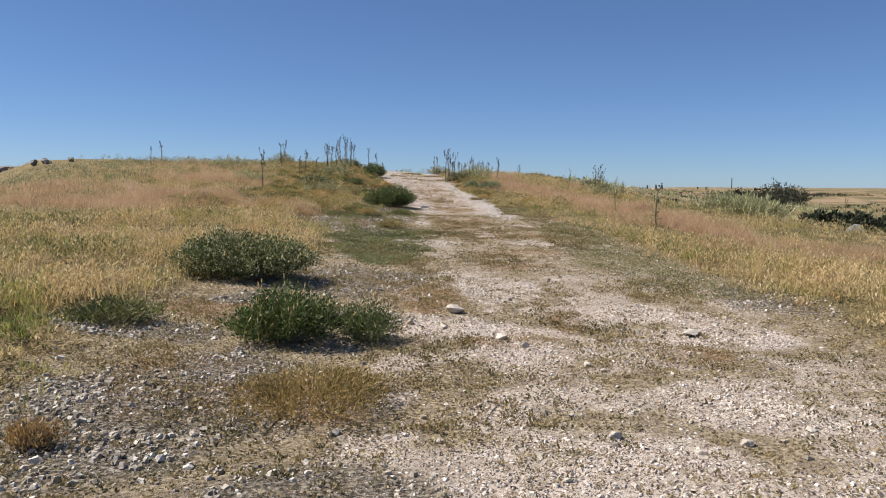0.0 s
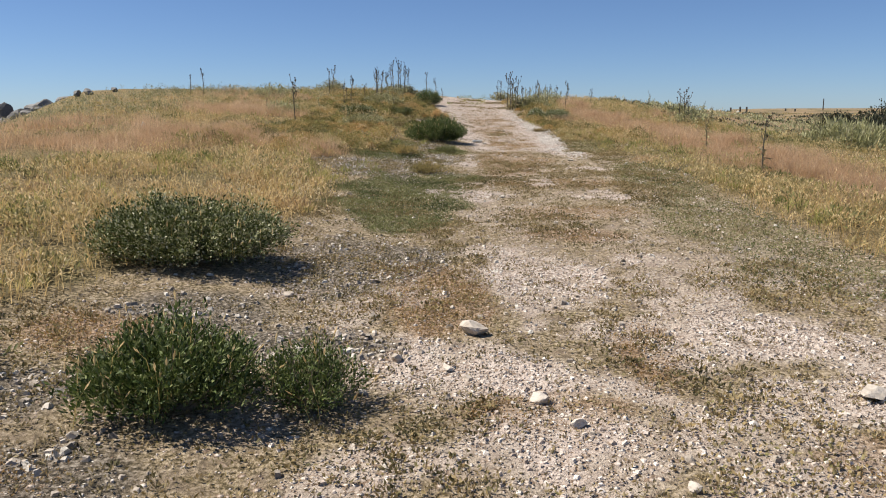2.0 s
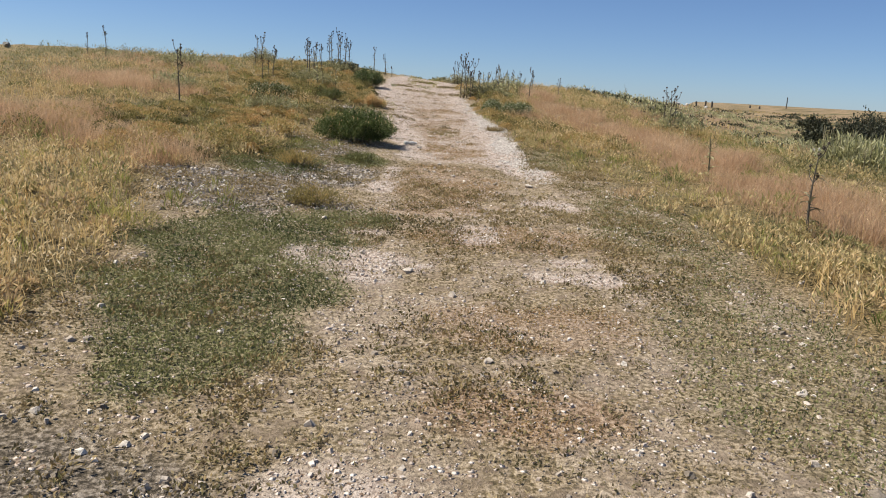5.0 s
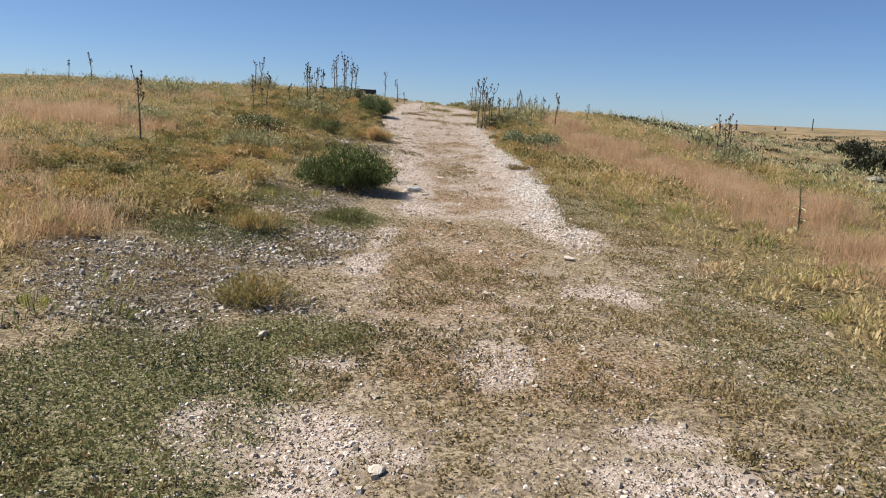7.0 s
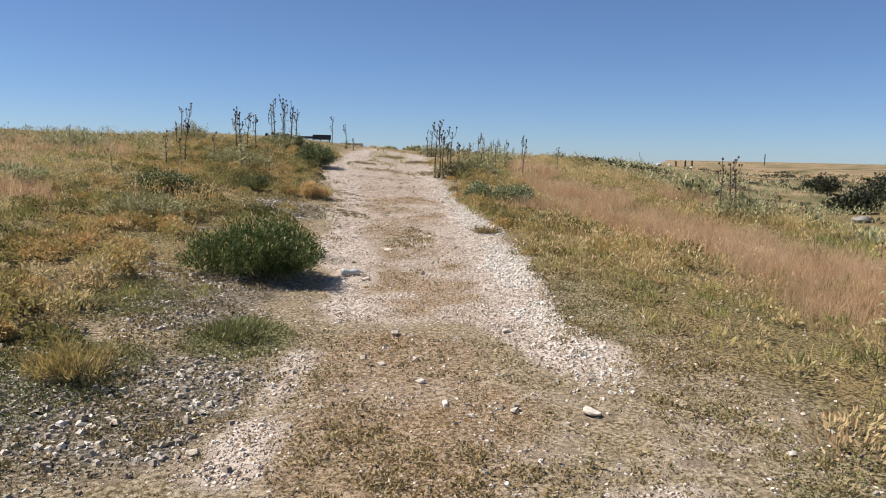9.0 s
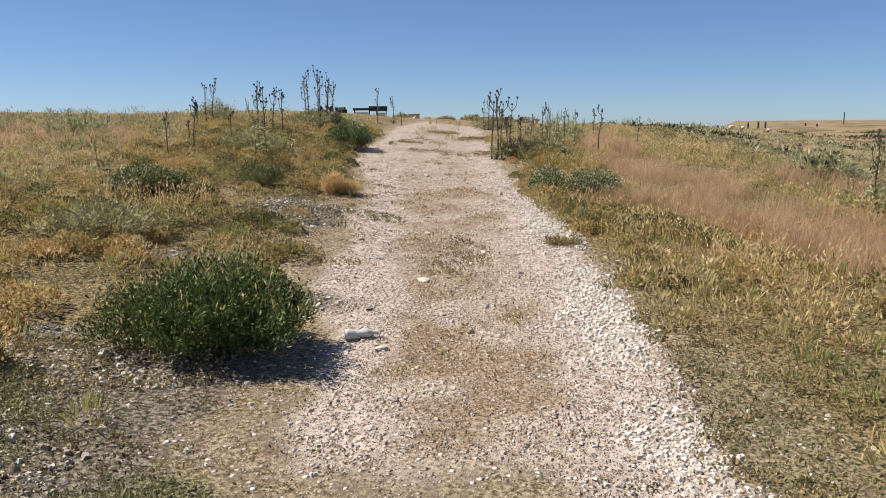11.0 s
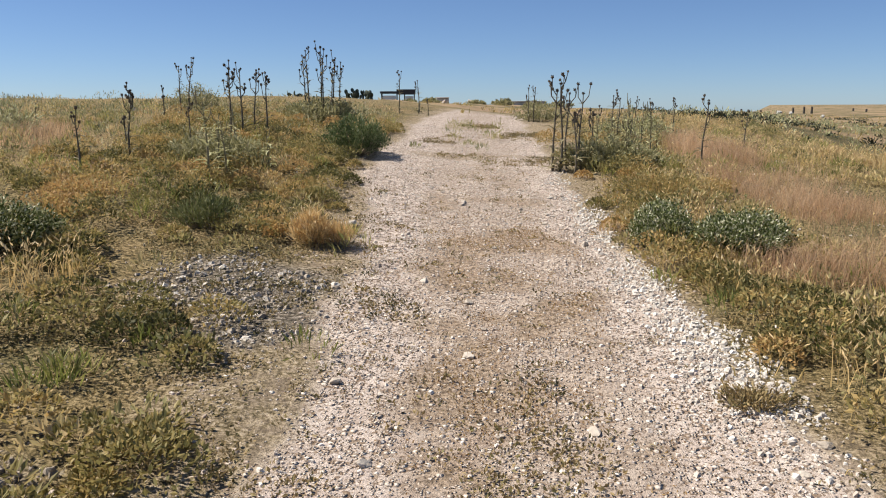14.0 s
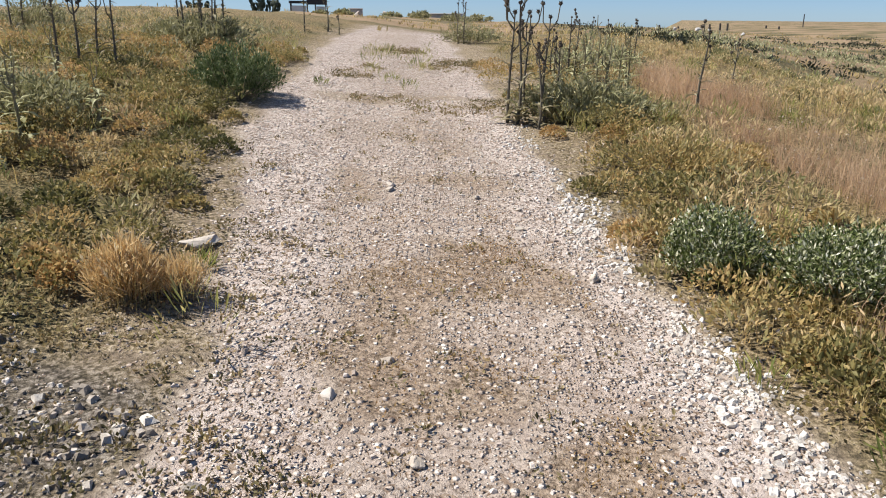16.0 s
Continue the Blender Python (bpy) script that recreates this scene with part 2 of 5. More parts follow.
M_STRAW = plant_material("straw_tuft", [(0.46, 0.29, 0.11), (0.64, 0.45, 0.21), (0.74, 0.57, 0.32)], 0.4, 0.6, 5.0, 0.8, 0.6)
M_PAD = plain_material("prickly_pear_pad", (0.045, 0.06, 0.032), 0.6)
M_ROOF = plain_material("dark_roof_sheet", (0.035, 0.035, 0.04), 0.7, 0.0, 2.0)
M_WHITEWALL = plain_material("whitewashed_wall", (0.72, 0.72, 0.70), 0.85, 0.0, 1.5, 0.15)
M_POST = plain_material("weathered_post", (0.06, 0.052, 0.045), 0.85)
M_CONCRETE = plain_material("pale_rubble", (0.50, 0.48, 0.45), 0.9, 0.0, 1.0)


def bottle_material():
    m, nt, p = material("milky_plastic")
    n = noise_out(nt, 30, 4)
    nt.links.new(ramp(nt, n, [(0.3, (0.52, 0.53, 0.50)), (0.7, (0.68, 0.68, 0.65))]), p.inputs["Base Color"])
    p.inputs["Roughness"].default_value = 0.3
    p.inputs["Transmission Weight"].default_value = 0.25
    bump(nt, n, 0.4, 0.01, p)
    return m


M_BOTTLE = bottle_material()


# ---- the lie of the land ----
def soft(u, w=3.0):
    return w * np.logaddexp(0, np.asarray(u, float) / w)


def lattice(ix, iy, seed):
    h = (ix.astype(np.int64) * 374761393 + iy.astype(np.int64) * 668265263 + seed * 1442695041) & 0xFFFFFFFF
    h = ((h ^ (h >> 13)) * 1274126177) & 0xFFFFFFFF
    return ((h ^ (h >> 16)) & 0xFFFFFF) / 0xFFFFFF


def grain(x, y, size, seed=0, octaves=3):
    """Smooth random field, 0 to 1, whose largest lumps are size metres wide."""
    total, weight, amp = 0.0, 0.0, 1.0
    for o in range(octaves):
        u, v = np.asarray(x, float) / size * 2 ** o, np.asarray(y, float) / size * 2 ** o
        i, j = np.floor(u), np.floor(v)
        s, t = u - i, v - j
        s, t = s * s * (3 - 2 * s), t * t * (3 - 2 * t)
        k = seed * 17 + o
        n = (lattice(i, j, k) * (1 - s) + lattice(i + 1, j, k) * s) * (1 - t) + (lattice(i, j + 1, k) * (1 - s) + lattice(i + 1, j + 1, k) * s) * t
        total, weight, amp = total + n * amp, weight + amp, amp * 0.5
    return total / weight


def step(a, b, v):
    u = np.clip((v - a) / (b - a), 0, 1)
    return u * u * (3 - 2 * u)


def height(x, y):
    """Height of the ground: a hillside that climbs to a crest, a shoulder on one hand and a gully with a plain on the other."""
    x, y = np.asarray(x, float), np.asarray(y, float)
    c = 0.049 * (soft(y + 25) - 25) + 0.046 * soft(y - 19.5) - 0.045 * soft(y - 31) - 0.058 * soft(y - 38) + 0.009 * soft(y - 60, 6) - 0.008 * soft(y - 160, 10)
    shoulder = 0.45 * (1 - np.exp(-soft(-x - 0.9, 0.35) / 4.0))
    edge = 11.5 + 0.55 * soft(y - 21, 2)
    fall = -4.0 * (1 - np.exp(-soft(-x - edge, 0.8) / 7.0))
    sag = (0.13 * step(15, 23, y) + 0.07 * step(28, 34, y)) * (0.4 + 0.6 * step(-6, -2.5, x))
    near = c + shoulder + fall - 0.03 * soft(x - 2.2, 0.5) - sag
    w = step(0, 1, (x - (3.4 + 0.297 * soft(28.5 - y, 3) + 0.25 * soft(y - 38, 3))) / (6.0 + np.minimum(0.6 * soft(y - 45, 4), 18.0)))
    d = np.hypot(x, y - 20)
    far = 0.15 + 1.9 * (1 - np.exp(-soft(d - 25, 5) / 160.0))
    h = near * (1 - w) + far * w
    calm = np.exp(-((np.maximum(np.abs(x) - 3, 0)) / 12) ** 2)
    lumps = (grain(x, y, 1.6, 3) - 0.5) * (0.05 + 0.12 * step(2, 6, np.abs(x))) + (grain(x, y, 0.25, 4, 2) - 0.5) * 0.03 * calm
    lumps = lumps + (grain(x, y, 9.0, 5, 3) - 0.5) * 0.7 * step(9, 30, d)
    return h + lumps


TRACK_Y = (16.4, 17.4, 19.4, 20.7, 22.5, 24.5, 25.6, 27.8, 31.0, 36.0, 45.0)
TRACK_L = (-0.45, -0.62, -0.88, -1.20, -1.40, -1.60, -1.90, -2.35, -2.60, -3.00, -3.30)
RUT_L = (-0.10, -0.15, -0.38, -0.55, -0.80, -1.08, -1.28, -1.62, -2.00, -2.40, -2.80)
RUT_R = (0.90, 0.85, 0.58, 0.60, 0.35, 0.15, 0.00, -0.28, -0.65, -1.20, -1.90)
TRACK_R = (1.60, 1.38, 1.25, 1.18, 1.03, 0.56, 0.38, 0.14, -0.12, -0.60, -1.00)


def blob(x, y, cx, cy, rx, ry, seed=0):
    d = np.hypot((x - cx) / rx, (y - cy) / ry) + (grain(x, y, 0.45, 30 + seed, 3) - 0.5) * 0.9
    return 1 - step(0.7, 1.15, d)


def blobs(x, y, spots):
    out = np.zeros(np.shape(x))
    for i, s in enumerate(spots):
        out = np.maximum(out, blob(x, y, *s, seed=i))
    return out


def ridge(x, y, ax, ay, bx, by, width):
    t = np.clip(((x - ax) * (bx - ax) + (y - ay) * (by - ay)) / ((bx - ax) ** 2 + (by - ay) ** 2), 0, 1)
    d = np.hypot(x - ax - t * (bx - ax), y - ay - t * (by - ay)) / width + (grain(x, y, 0.9, 77, 3) - 0.5) * 1.0
    return 1 - step(0.6, 1.2, d)


PALE = ((0.50, 8.4, 0.45, 0.85), (0.15, 9.1, 0.35, 0.25), (1.75, 7.1, 0.50, 0.60), (2.3, 6.2, 0.60, 0.40), (0.05, 6.45, 0.60, 0.40), (0.5, 5.6, 0.50, 0.40), (1.9, 4.6, 0.70, 0.50), (0.7, 3.6, 0.80, 0.55), (2.2, 2.8, 1.0, 0.9),
        (1.35, 8.9, 0.30, 0.25), (-0.42, 12.2, 0.50, 0.32), (-0.15, 11.8, 0.25, 0.2), (0.62, 13.2, 0.2, 0.38), (-0.35, 13.05, 0.24, 0.1), (1.4, 14.7, 0.33, 0.28), (1.35, 12.45, 0.26, 0.1), (1.35, 12.05, 0.4, 0.16), (0.22, 12.05, 0.12, 0.1),
        (-0.47, 15.2, 0.16, 0.4), (1.38, 16.7, 0.25, 0.6), (-1.05, 7.7, 0.3, 0.2), (-1.4, 13.4, 0.3, 0.18), (-0.5, 16.2, 0.12, 0.5), (-0.4, 2.2, 0.8, 0.8))
GREEN = ((-1.2, 12.5, 0.80, 1.0), (-1.0, 11.3, 0.75, 1.1), (-0.5, 13.4, 0.5, 0.35), (-0.75, 10.3, 0.5, 0.6), (-2.2, 17.6, 0.6, 0.6), (-2.0, 15.9, 0.7, 0.8), (-1.0, 16.9, 0.4, 0.5), (-1.6, 19.5, 0.6, 0.4), (2.3, 14.0, 0.6, 1.9), (2.4, 10.6, 0.7, 1.6), (1.7, 18.3, 0.5, 1.2), (2.7, 8.6, 0.8, 0.9))
RUST = ((-0.22, 7.65, 0.42, 0.75), (-0.45, 8.3, 0.35, 0.45), (1.02, 6.75, 0.22, 0.65), (-0.8, 4.5, 0.45, 0.4), (0.95, 13.1, 0.9, 0.55), (0.3, 15.6, 0.65, 1.1), (0.1, 16.7, 0.55, 0.5), (0.15, 14.2, 0.5, 0.5), (-0.55, 24.05, 0.26, 0.38), (-0.25, 22.0, 0.25, 0.4),
        (0.9, 9.9, 0.5, 0.3), (-1.6, 4.6, 0.5, 0.6), (1.1, 11.0, 0.7, 0.4), (0.5, 6.0, 0.4, 0.2), (1.8, 5.6, 0.3, 0.25), (-2.1, 6.6, 0.4, 0.4))
GREY = ((-1.75, 14.1, 0.72, 0.9), (-2.4, 14.6, 0.5, 0.5), (-1.15, 15.9, 0.50, 0.8), (-2.4, 5.8, 0.6, 0.35), (-1.45, 5.0, 0.4, 0.35), (-1.7, 4.2, 0.7, 0.6), (-1.9, 3.5, 0.6, 0.5), (-0.6, 3.2, 0.6, 0.4), (-1.1, 8.0, 0.45, 0.5), (-1.6, 7.1, 0.6, 0.4), (-2.1, 23.4, 0.75, 0.6), (-1.75, 22.7, 0.4, 0.4), (-0.9, 14.0, 0.4, 0.3), (3.3, 7.8, 0.7, 0.8), (-1.5, 20.0, 0.7, 0.35), (-0.9, 6.7, 0.5, 0.3), (-1.5, 17.3, 0.5, 0.5), (-1.35, 15.5, 0.8, 0.7), (-1.5, 18.2, 0.65, 0.7), (-2.3, 18.6, 0.5, 0.4), (-0.9, 8.7, 0.75, 0.8), (-2.3, 20.9, 0.6, 0.25))


def strip_at(x, y):
    """The worn brown strip with tufts that runs between the two wheel ruts."""
    wob = (grain(x, y, 0.5, 16, 3) - 0.5) * 0.4
    rl, rr = np.interp(y, TRACK_Y, RUT_L), np.interp(y, TRACK_Y, RUT_R)
    patch = 0.35 + 0.65 * step(0.40, 0.58, grain(x, y, 0.45, 15, 3))
    return step(-0.12, 0.18, x - rl + wob) * step(-0.12, 0.18, rr - x + wob) * (1 - 0.6 * step(25, 30, y)) * step(17, 18, y) * patch


def zones(x, y):
    """What covers the ground: bare limestone, green mat, rusty herb, tall dry grass, grey stones, red grass, far scrub."""
    wob = (grain(x, y, 0.6, 11, 3) - 0.5) * 0.7
    tl, tr = np.interp(y, TRACK_Y, TRACK_L) + wob * 0.45, np.interp(y, TRACK_Y, TRACK_R) - wob * 0.45
    inside = step(0, 0.18, x - tl) * step(0, 0.18, tr - x) * step(0, 0.35, y + wob * 0.5 - 17.45 + 1.2 * step(0.5, 1.2, x)) * (1 - step(42, 48, y))
    strip = strip_at(x, y)
    bars = np.maximum(blobs(x, y, ((-1.6, 29.5, 0.5, 0.3), (-0.8, 29.9, 0.6, 0.25), (-0.2, 29.7, 0.4, 0.4), (-1.0, 33.0, 0.5, 0.5), (-1.9, 34.5, 0.4, 0.8))), 0) * 0.7
    bare = inside * (1 - 0.65 * strip) * (1 - bars)
    worn = step(-1.2, -0.5, x) * (1 - step(2.2, 3.4, x)) * (1 - step(16.5, 17.2, y))
    spots = step(0.50, 0.62, grain(x, y, 0.42, 12, 3)) * (1 - 0.75 * step(7.0, 9.5, y))
    bare = np.maximum(bare, np.maximum(worn * spots * 0.7, blobs(x, y, PALE) * (0.5 + 0.45 * step(0.35, 0.55, grain(x, y, 0.25, 13, 3)))))
    green = blobs(x, y, GREEN) * (1 - 0.8 * bare) * np.where(x > 1, 0.28, 0.9)
    rust = np.maximum(blobs(x, y, RUST) * np.where(y > 10, 0.55, 0.85), inside * strip * 0.55) * (1 - 0.6 * bare * (1 - inside))
    grey = blobs(x, y, GREY) * 0.85
    bare = bare * (1 - 0.85 * grey * (x < 0))
    lf = np.interp(y, (0, 3, 5, 6.5, 8, 9.5, 11, 13, 14.4, 16, 18, 20, 24, 28, 34, 44), (-2.6, -2.2, -2.4, -2.5, -2.0, -1.6, -1.6, -2.0, -2.6, -2.1, -1.7, -1.35, -1.75, -2.4, -2.9, -3.4))
    rf = np.interp(y, (0, 5, 8, 10, 12, 14, 15.7, 17.6, 20, 22, 24.5, 26.5, 29, 33, 40, 44), (4.2, 3.4, 3.2, 2.9, 2.6, 2.4, 2.1, 1.7, 1.08, 0.86, 0.34, 0.2, 0.08, 0.0, -0.7, -1.0))
    tall = np.maximum(step(0, 0.5, lf - x + wob * 0.7), step(0, 0.6, x - rf + wob * 0.7))
    tall = np.maximum(tall, step(44, 49, y + wob * 3))
    tall = tall * (1 - grey * (np.abs(x) < 3.2))
    red = np.maximum(blobs(x, y, ((-6.9, 14.4, 1.7, 1.3), (-5.6, 16.8, 1.2, 1.6), (-2.75, 15.0, 0.45, 0.9), (-4.1, 16.0, 0.5, 0.8), (-6.4, 22.0, 1.4, 0.9), (-9.0, 18.5, 2.0, 1.6), (-7.6, 23.2, 1.6, 1.2), (-8.5, 28.5, 1.8, 1.5), (1.9, 24.2, 0.7, 0.35), (4.9, 26.0, 0.7, 1.0))),
                     np.maximum(np.maximum(ridge(x, y, 2.4, 27.5, 3.3, 23.5, 0.75), ridge(x, y, 3.3, 23.5, 4.3, 20.5, 1.0)), np.maximum(np.maximum(ridge(x, y, 4.3, 20.5, 4.3, 16.5, 0.95), ridge(x, y, 4.3, 16.5, 5.2, 12.5, 0.9)), np.maximum(ridge(x, y, 5.2, 12.5, 8.0, 9.5, 1.1), ridge(x, y, 2.1, 32.0, 2.4, 27.5, 0.5)))))
    d = np.hypot(x, y - 18)
    scrub = step(22, 45, d)
    return bare, green, rust, tall, grey, red * tall, scrub


GRID = 0.05
GX, GY = np.arange(-14, 10.3, GRID), np.arange(1.0, 44.3, GRID)
TABLE = np.array(zones(*np.meshgrid(GX, GY)), np.float32)


def cover_at(x, y):
    """zones(), looked up in a table of 5 cm."""
    i = np.clip(((x - GX[0]) / GRID + 0.5).astype(int), 0, len(GX) - 1)
    j = np.clip(((y - GY[0]) / GRID + 0.5).astype(int), 0, len(GY) - 1)
    return TABLE[:, j, i]


# ---- making meshes ----
def tri_mesh(name, verts, tris, materials, index=None, smooth=False):
    me = bpy.data.meshes.new(name)
    verts, tris = np.asarray(verts, np.float32), np.asarray(tris, np.int32)
    me.vertices.add(len(verts))
    me.vertices.foreach_set("co", verts.ravel())
    k = tris.shape[1]
    me.loops.add(tris.size)
    me.loops.foreach_set("vertex_index", tris.ravel())
    me.polygons.add(len(tris))
    me.polygons.foreach_set("loop_start", np.arange(0, tris.size, k, dtype=np.int32))
    if index is not None:
        me.polygons.foreach_set("material_index", np.asarray(index, np.int32))
    me.polygons.foreach_set("use_smooth", np.full(len(tris), smooth))
    for m in materials if isinstance(materials, (list, tuple)) else (materials,):
        me.materials.append(m)
    me.update(calc_edges=True)
    return me


def set_tone(me, values):
    """One value for each vertex, from which the toned plant materials take the plant's own colour."""
    me.attributes.new("tone", "FLOAT", "POINT").data.foreach_set("value", np.asarray(values, np.float32))
    return me


def part(name, mesh, parent, label="", m=None):
    """One mesh object under a thing or a part."""
    ob = new(name, mesh)
    ob.parent = parent
    if m is not None:
        ob.matrix_basis = m
    return tagged(ob, label)


rng = np.random.default_rng(7)


def scatter(x0, x1, y0, y1, per_m2, chance):
    """Random places in a rectangle, kept by the chance (0 to 1) that chance(x, y) gives."""
    n = int((x1 - x0) * (y1 - y0) * per_m2)
    x, y = rng.uniform(x0, x1, n), rng.uniform(y0, y1, n)
    keep = rng.random(n) < chance(x, y)
    return x[keep], y[keep]


def blade_arrays(x, y, z, tall, wide, lean, start=0, heads=None, flat=0.0):
    """Bent tapering blades, three triangles each; heads adds a crossed spikelet at the tip, (length, width)."""
    n = len(x)
    a, b = rng.uniform(0, 2 * np.pi, n), rng.uniform(0, 2 * np.pi, n)
    side = np.stack([np.cos(a), np.sin(a), np.zeros(n)], 1) * (wide / 2)[:, None]
    out = np.stack([np.cos(b), np.sin(b), np.zeros(n)], 1) * (tall * lean)[:, None]
    base = np.stack([x, y, z - 0.01], 1)
    up = np.array([0, 0, 1.0])
    mid = base + out * 0.35 + up * (tall * 0.6)[:, None]
    tip = base + out + up * (tall * (1 - 0.3 * lean))[:, None]
    v = np.stack([base - side, base + side, mid + side * 0.7, mid - side * 0.7, tip], 1).reshape(-1, 3)
    o = (np.arange(n) * 5 + start)[:, None]
    t = np.concatenate([o + [0, 1, 2], o + [0, 2, 3], o + [3, 2, 4]])
    if heads is None:
        return v, t, np.zeros(len(t), int)
    ln, wd = heads
    d = tip - mid
    d = d / np.linalg.norm(d, axis=1)[:, None] * (ln * rng.uniform(0.7, 1.2, n))[:, None]
    s2 = np.stack([-np.sin(a), np.cos(a), np.zeros(n)], 1) * (wd / 2)
    s1 = np.stack([np.cos(a), np.sin(a), np.zeros(n)], 1) * (wd / 2)
    hv = np.stack([tip - d * 0.3, tip + d * 0.2 + s1, tip + d * 0.7, tip + d * 0.2 - s1, tip + d * 0.2 + s2, tip + d * 0.2 - s2], 1).reshape(-1, 3)
    q = (np.arange(n) * 6 + start + len(v))[:, None]
    ht = np.concatenate([q + [0, 1, 2], q + [0, 2, 3], q + [0, 4, 2], q + [0, 2, 5]])
    return np.concatenate([v, hv]), np.concatenate([t, ht]), np.concatenate([np.zeros(len(t), int), np.ones(len(ht), int)])


def leaf_arrays(p, axis, long, wide, start=0):
    """Folded pointed leaves, two triangles each, growing from p along axis."""
    n = len(p)
    axis = axis / np.linalg.norm(axis, axis=1)[:, None]
    r = rng.normal(size=(n, 3))
    s = np.cross(axis, r)
    s = s / np.linalg.norm(s, axis=1)[:, None] * (wide / 2)[:, None]
    nrm = np.cross(axis, s)
    v = np.stack([p, p + axis * (long * 0.5)[:, None] + s + nrm * 0.25, p + axis * long[:, None], p + axis * (long * 0.5)[:, None] - s + nrm * 0.25], 1).reshape(-1, 3)
    o = (np.arange(n) * 4 + start)[:, None]
    return v, np.concatenate([o + [0, 1, 2], o + [0, 2, 3]])


def stuff(name, mesh, label, category):
    return tagged(new(name, mesh), label, category, kind="stuff")


# ---- the ground ----
def graded(lo, hi, fine, grow, end):
    mid = list(np.arange(lo, hi + 1e-6, fine))
    out, s = [], fine
    v = 0.0
    while v < end:
        s *= grow
        v += s
        out.append(v)
    return np.array([lo - o for o in reversed(out)] + mid + [hi + o for o in out])


def build_ground():
    gx, gy = graded(-4.2, 4.2, 0.07, 1.12, 2600), graded(1.5, 30.0, 0.085, 1.12, 2600)
    x, y = np.meshgrid(gx, gy)
    x, y = x.ravel(), y.ravel()
    v = np.stack([x, y, height(x, y)], 1)
    nx, ny = len(gx), len(gy)
    i = (np.arange(ny - 1)[:, None] * nx + np.arange(nx - 1)[None, :]).ravel()
    me = tri_mesh("ground", v, np.stack([i, i + 1, i + nx + 1, i + nx], 1), M_GROUND, smooth=True)
    bare, green, rust, tall, grey, red, scrub = zones(x, y)
    for name, (r, g, b) in (("zones", (bare, green, rust)), ("cover", (tall, grey, scrub))):
        att = me.color_attributes.new(name, "FLOAT_COLOR", "POINT")
        att.data.foreach_set("color", np.stack([r, g, b, np.ones(len(r))], 1).astype(np.float32).ravel())
    return tagged(new("ground", me), "dry hillside of pale stony soil with a worn track", "ground", kind="structure")


build_ground()


# ---- things ----
def ground_point(x, y, dz=0.0):
    return Vector((x, y, float(height(x, y)) + dz))


def thing(name, x, y, label, category, group="", turn=0.0, dz=0.0):
    ob = new(name)
    ob.empty_display_size = 0.1
    ob.matrix_basis = Matrix.Translation(ground_point(x, y, dz)) @ pose(0, 0, 0, 0, 0, turn)
    return tagged(ob, label, category, group)


def tube_arrays(paths, sides=5):
    """Tapering tubes along lists of (point, radius)."""
    vs, ts, base = [], [], 0
    for path in paths:
        for k, (p, r) in enumerate(path):
            q = path[min(k + 1, len(path) - 1)][0] - path[max(k - 1, 0)][0]
            q = q.normalized() if q.length > 1e-6 else Vector((0, 0, 1))
            a = q.orthogonal().normalized()
            b = q.cross(a)
            for s in range(sides):
                w = 2 * math.pi * s / sides
                vs.append(p + a * (r * math.cos(w)) + b * (r * math.sin(w)))
        for k in range(len(path) - 1):
            for s in range(sides):
                i, j = base + k * sides + s, base + k * sides + (s + 1) % sides
                ts += [(i, j, j + sides), (i, j + sides, i + sides)]
        base += len(path) * sides
    return np.array([tuple(v) for v in vs]), np.array(ts)


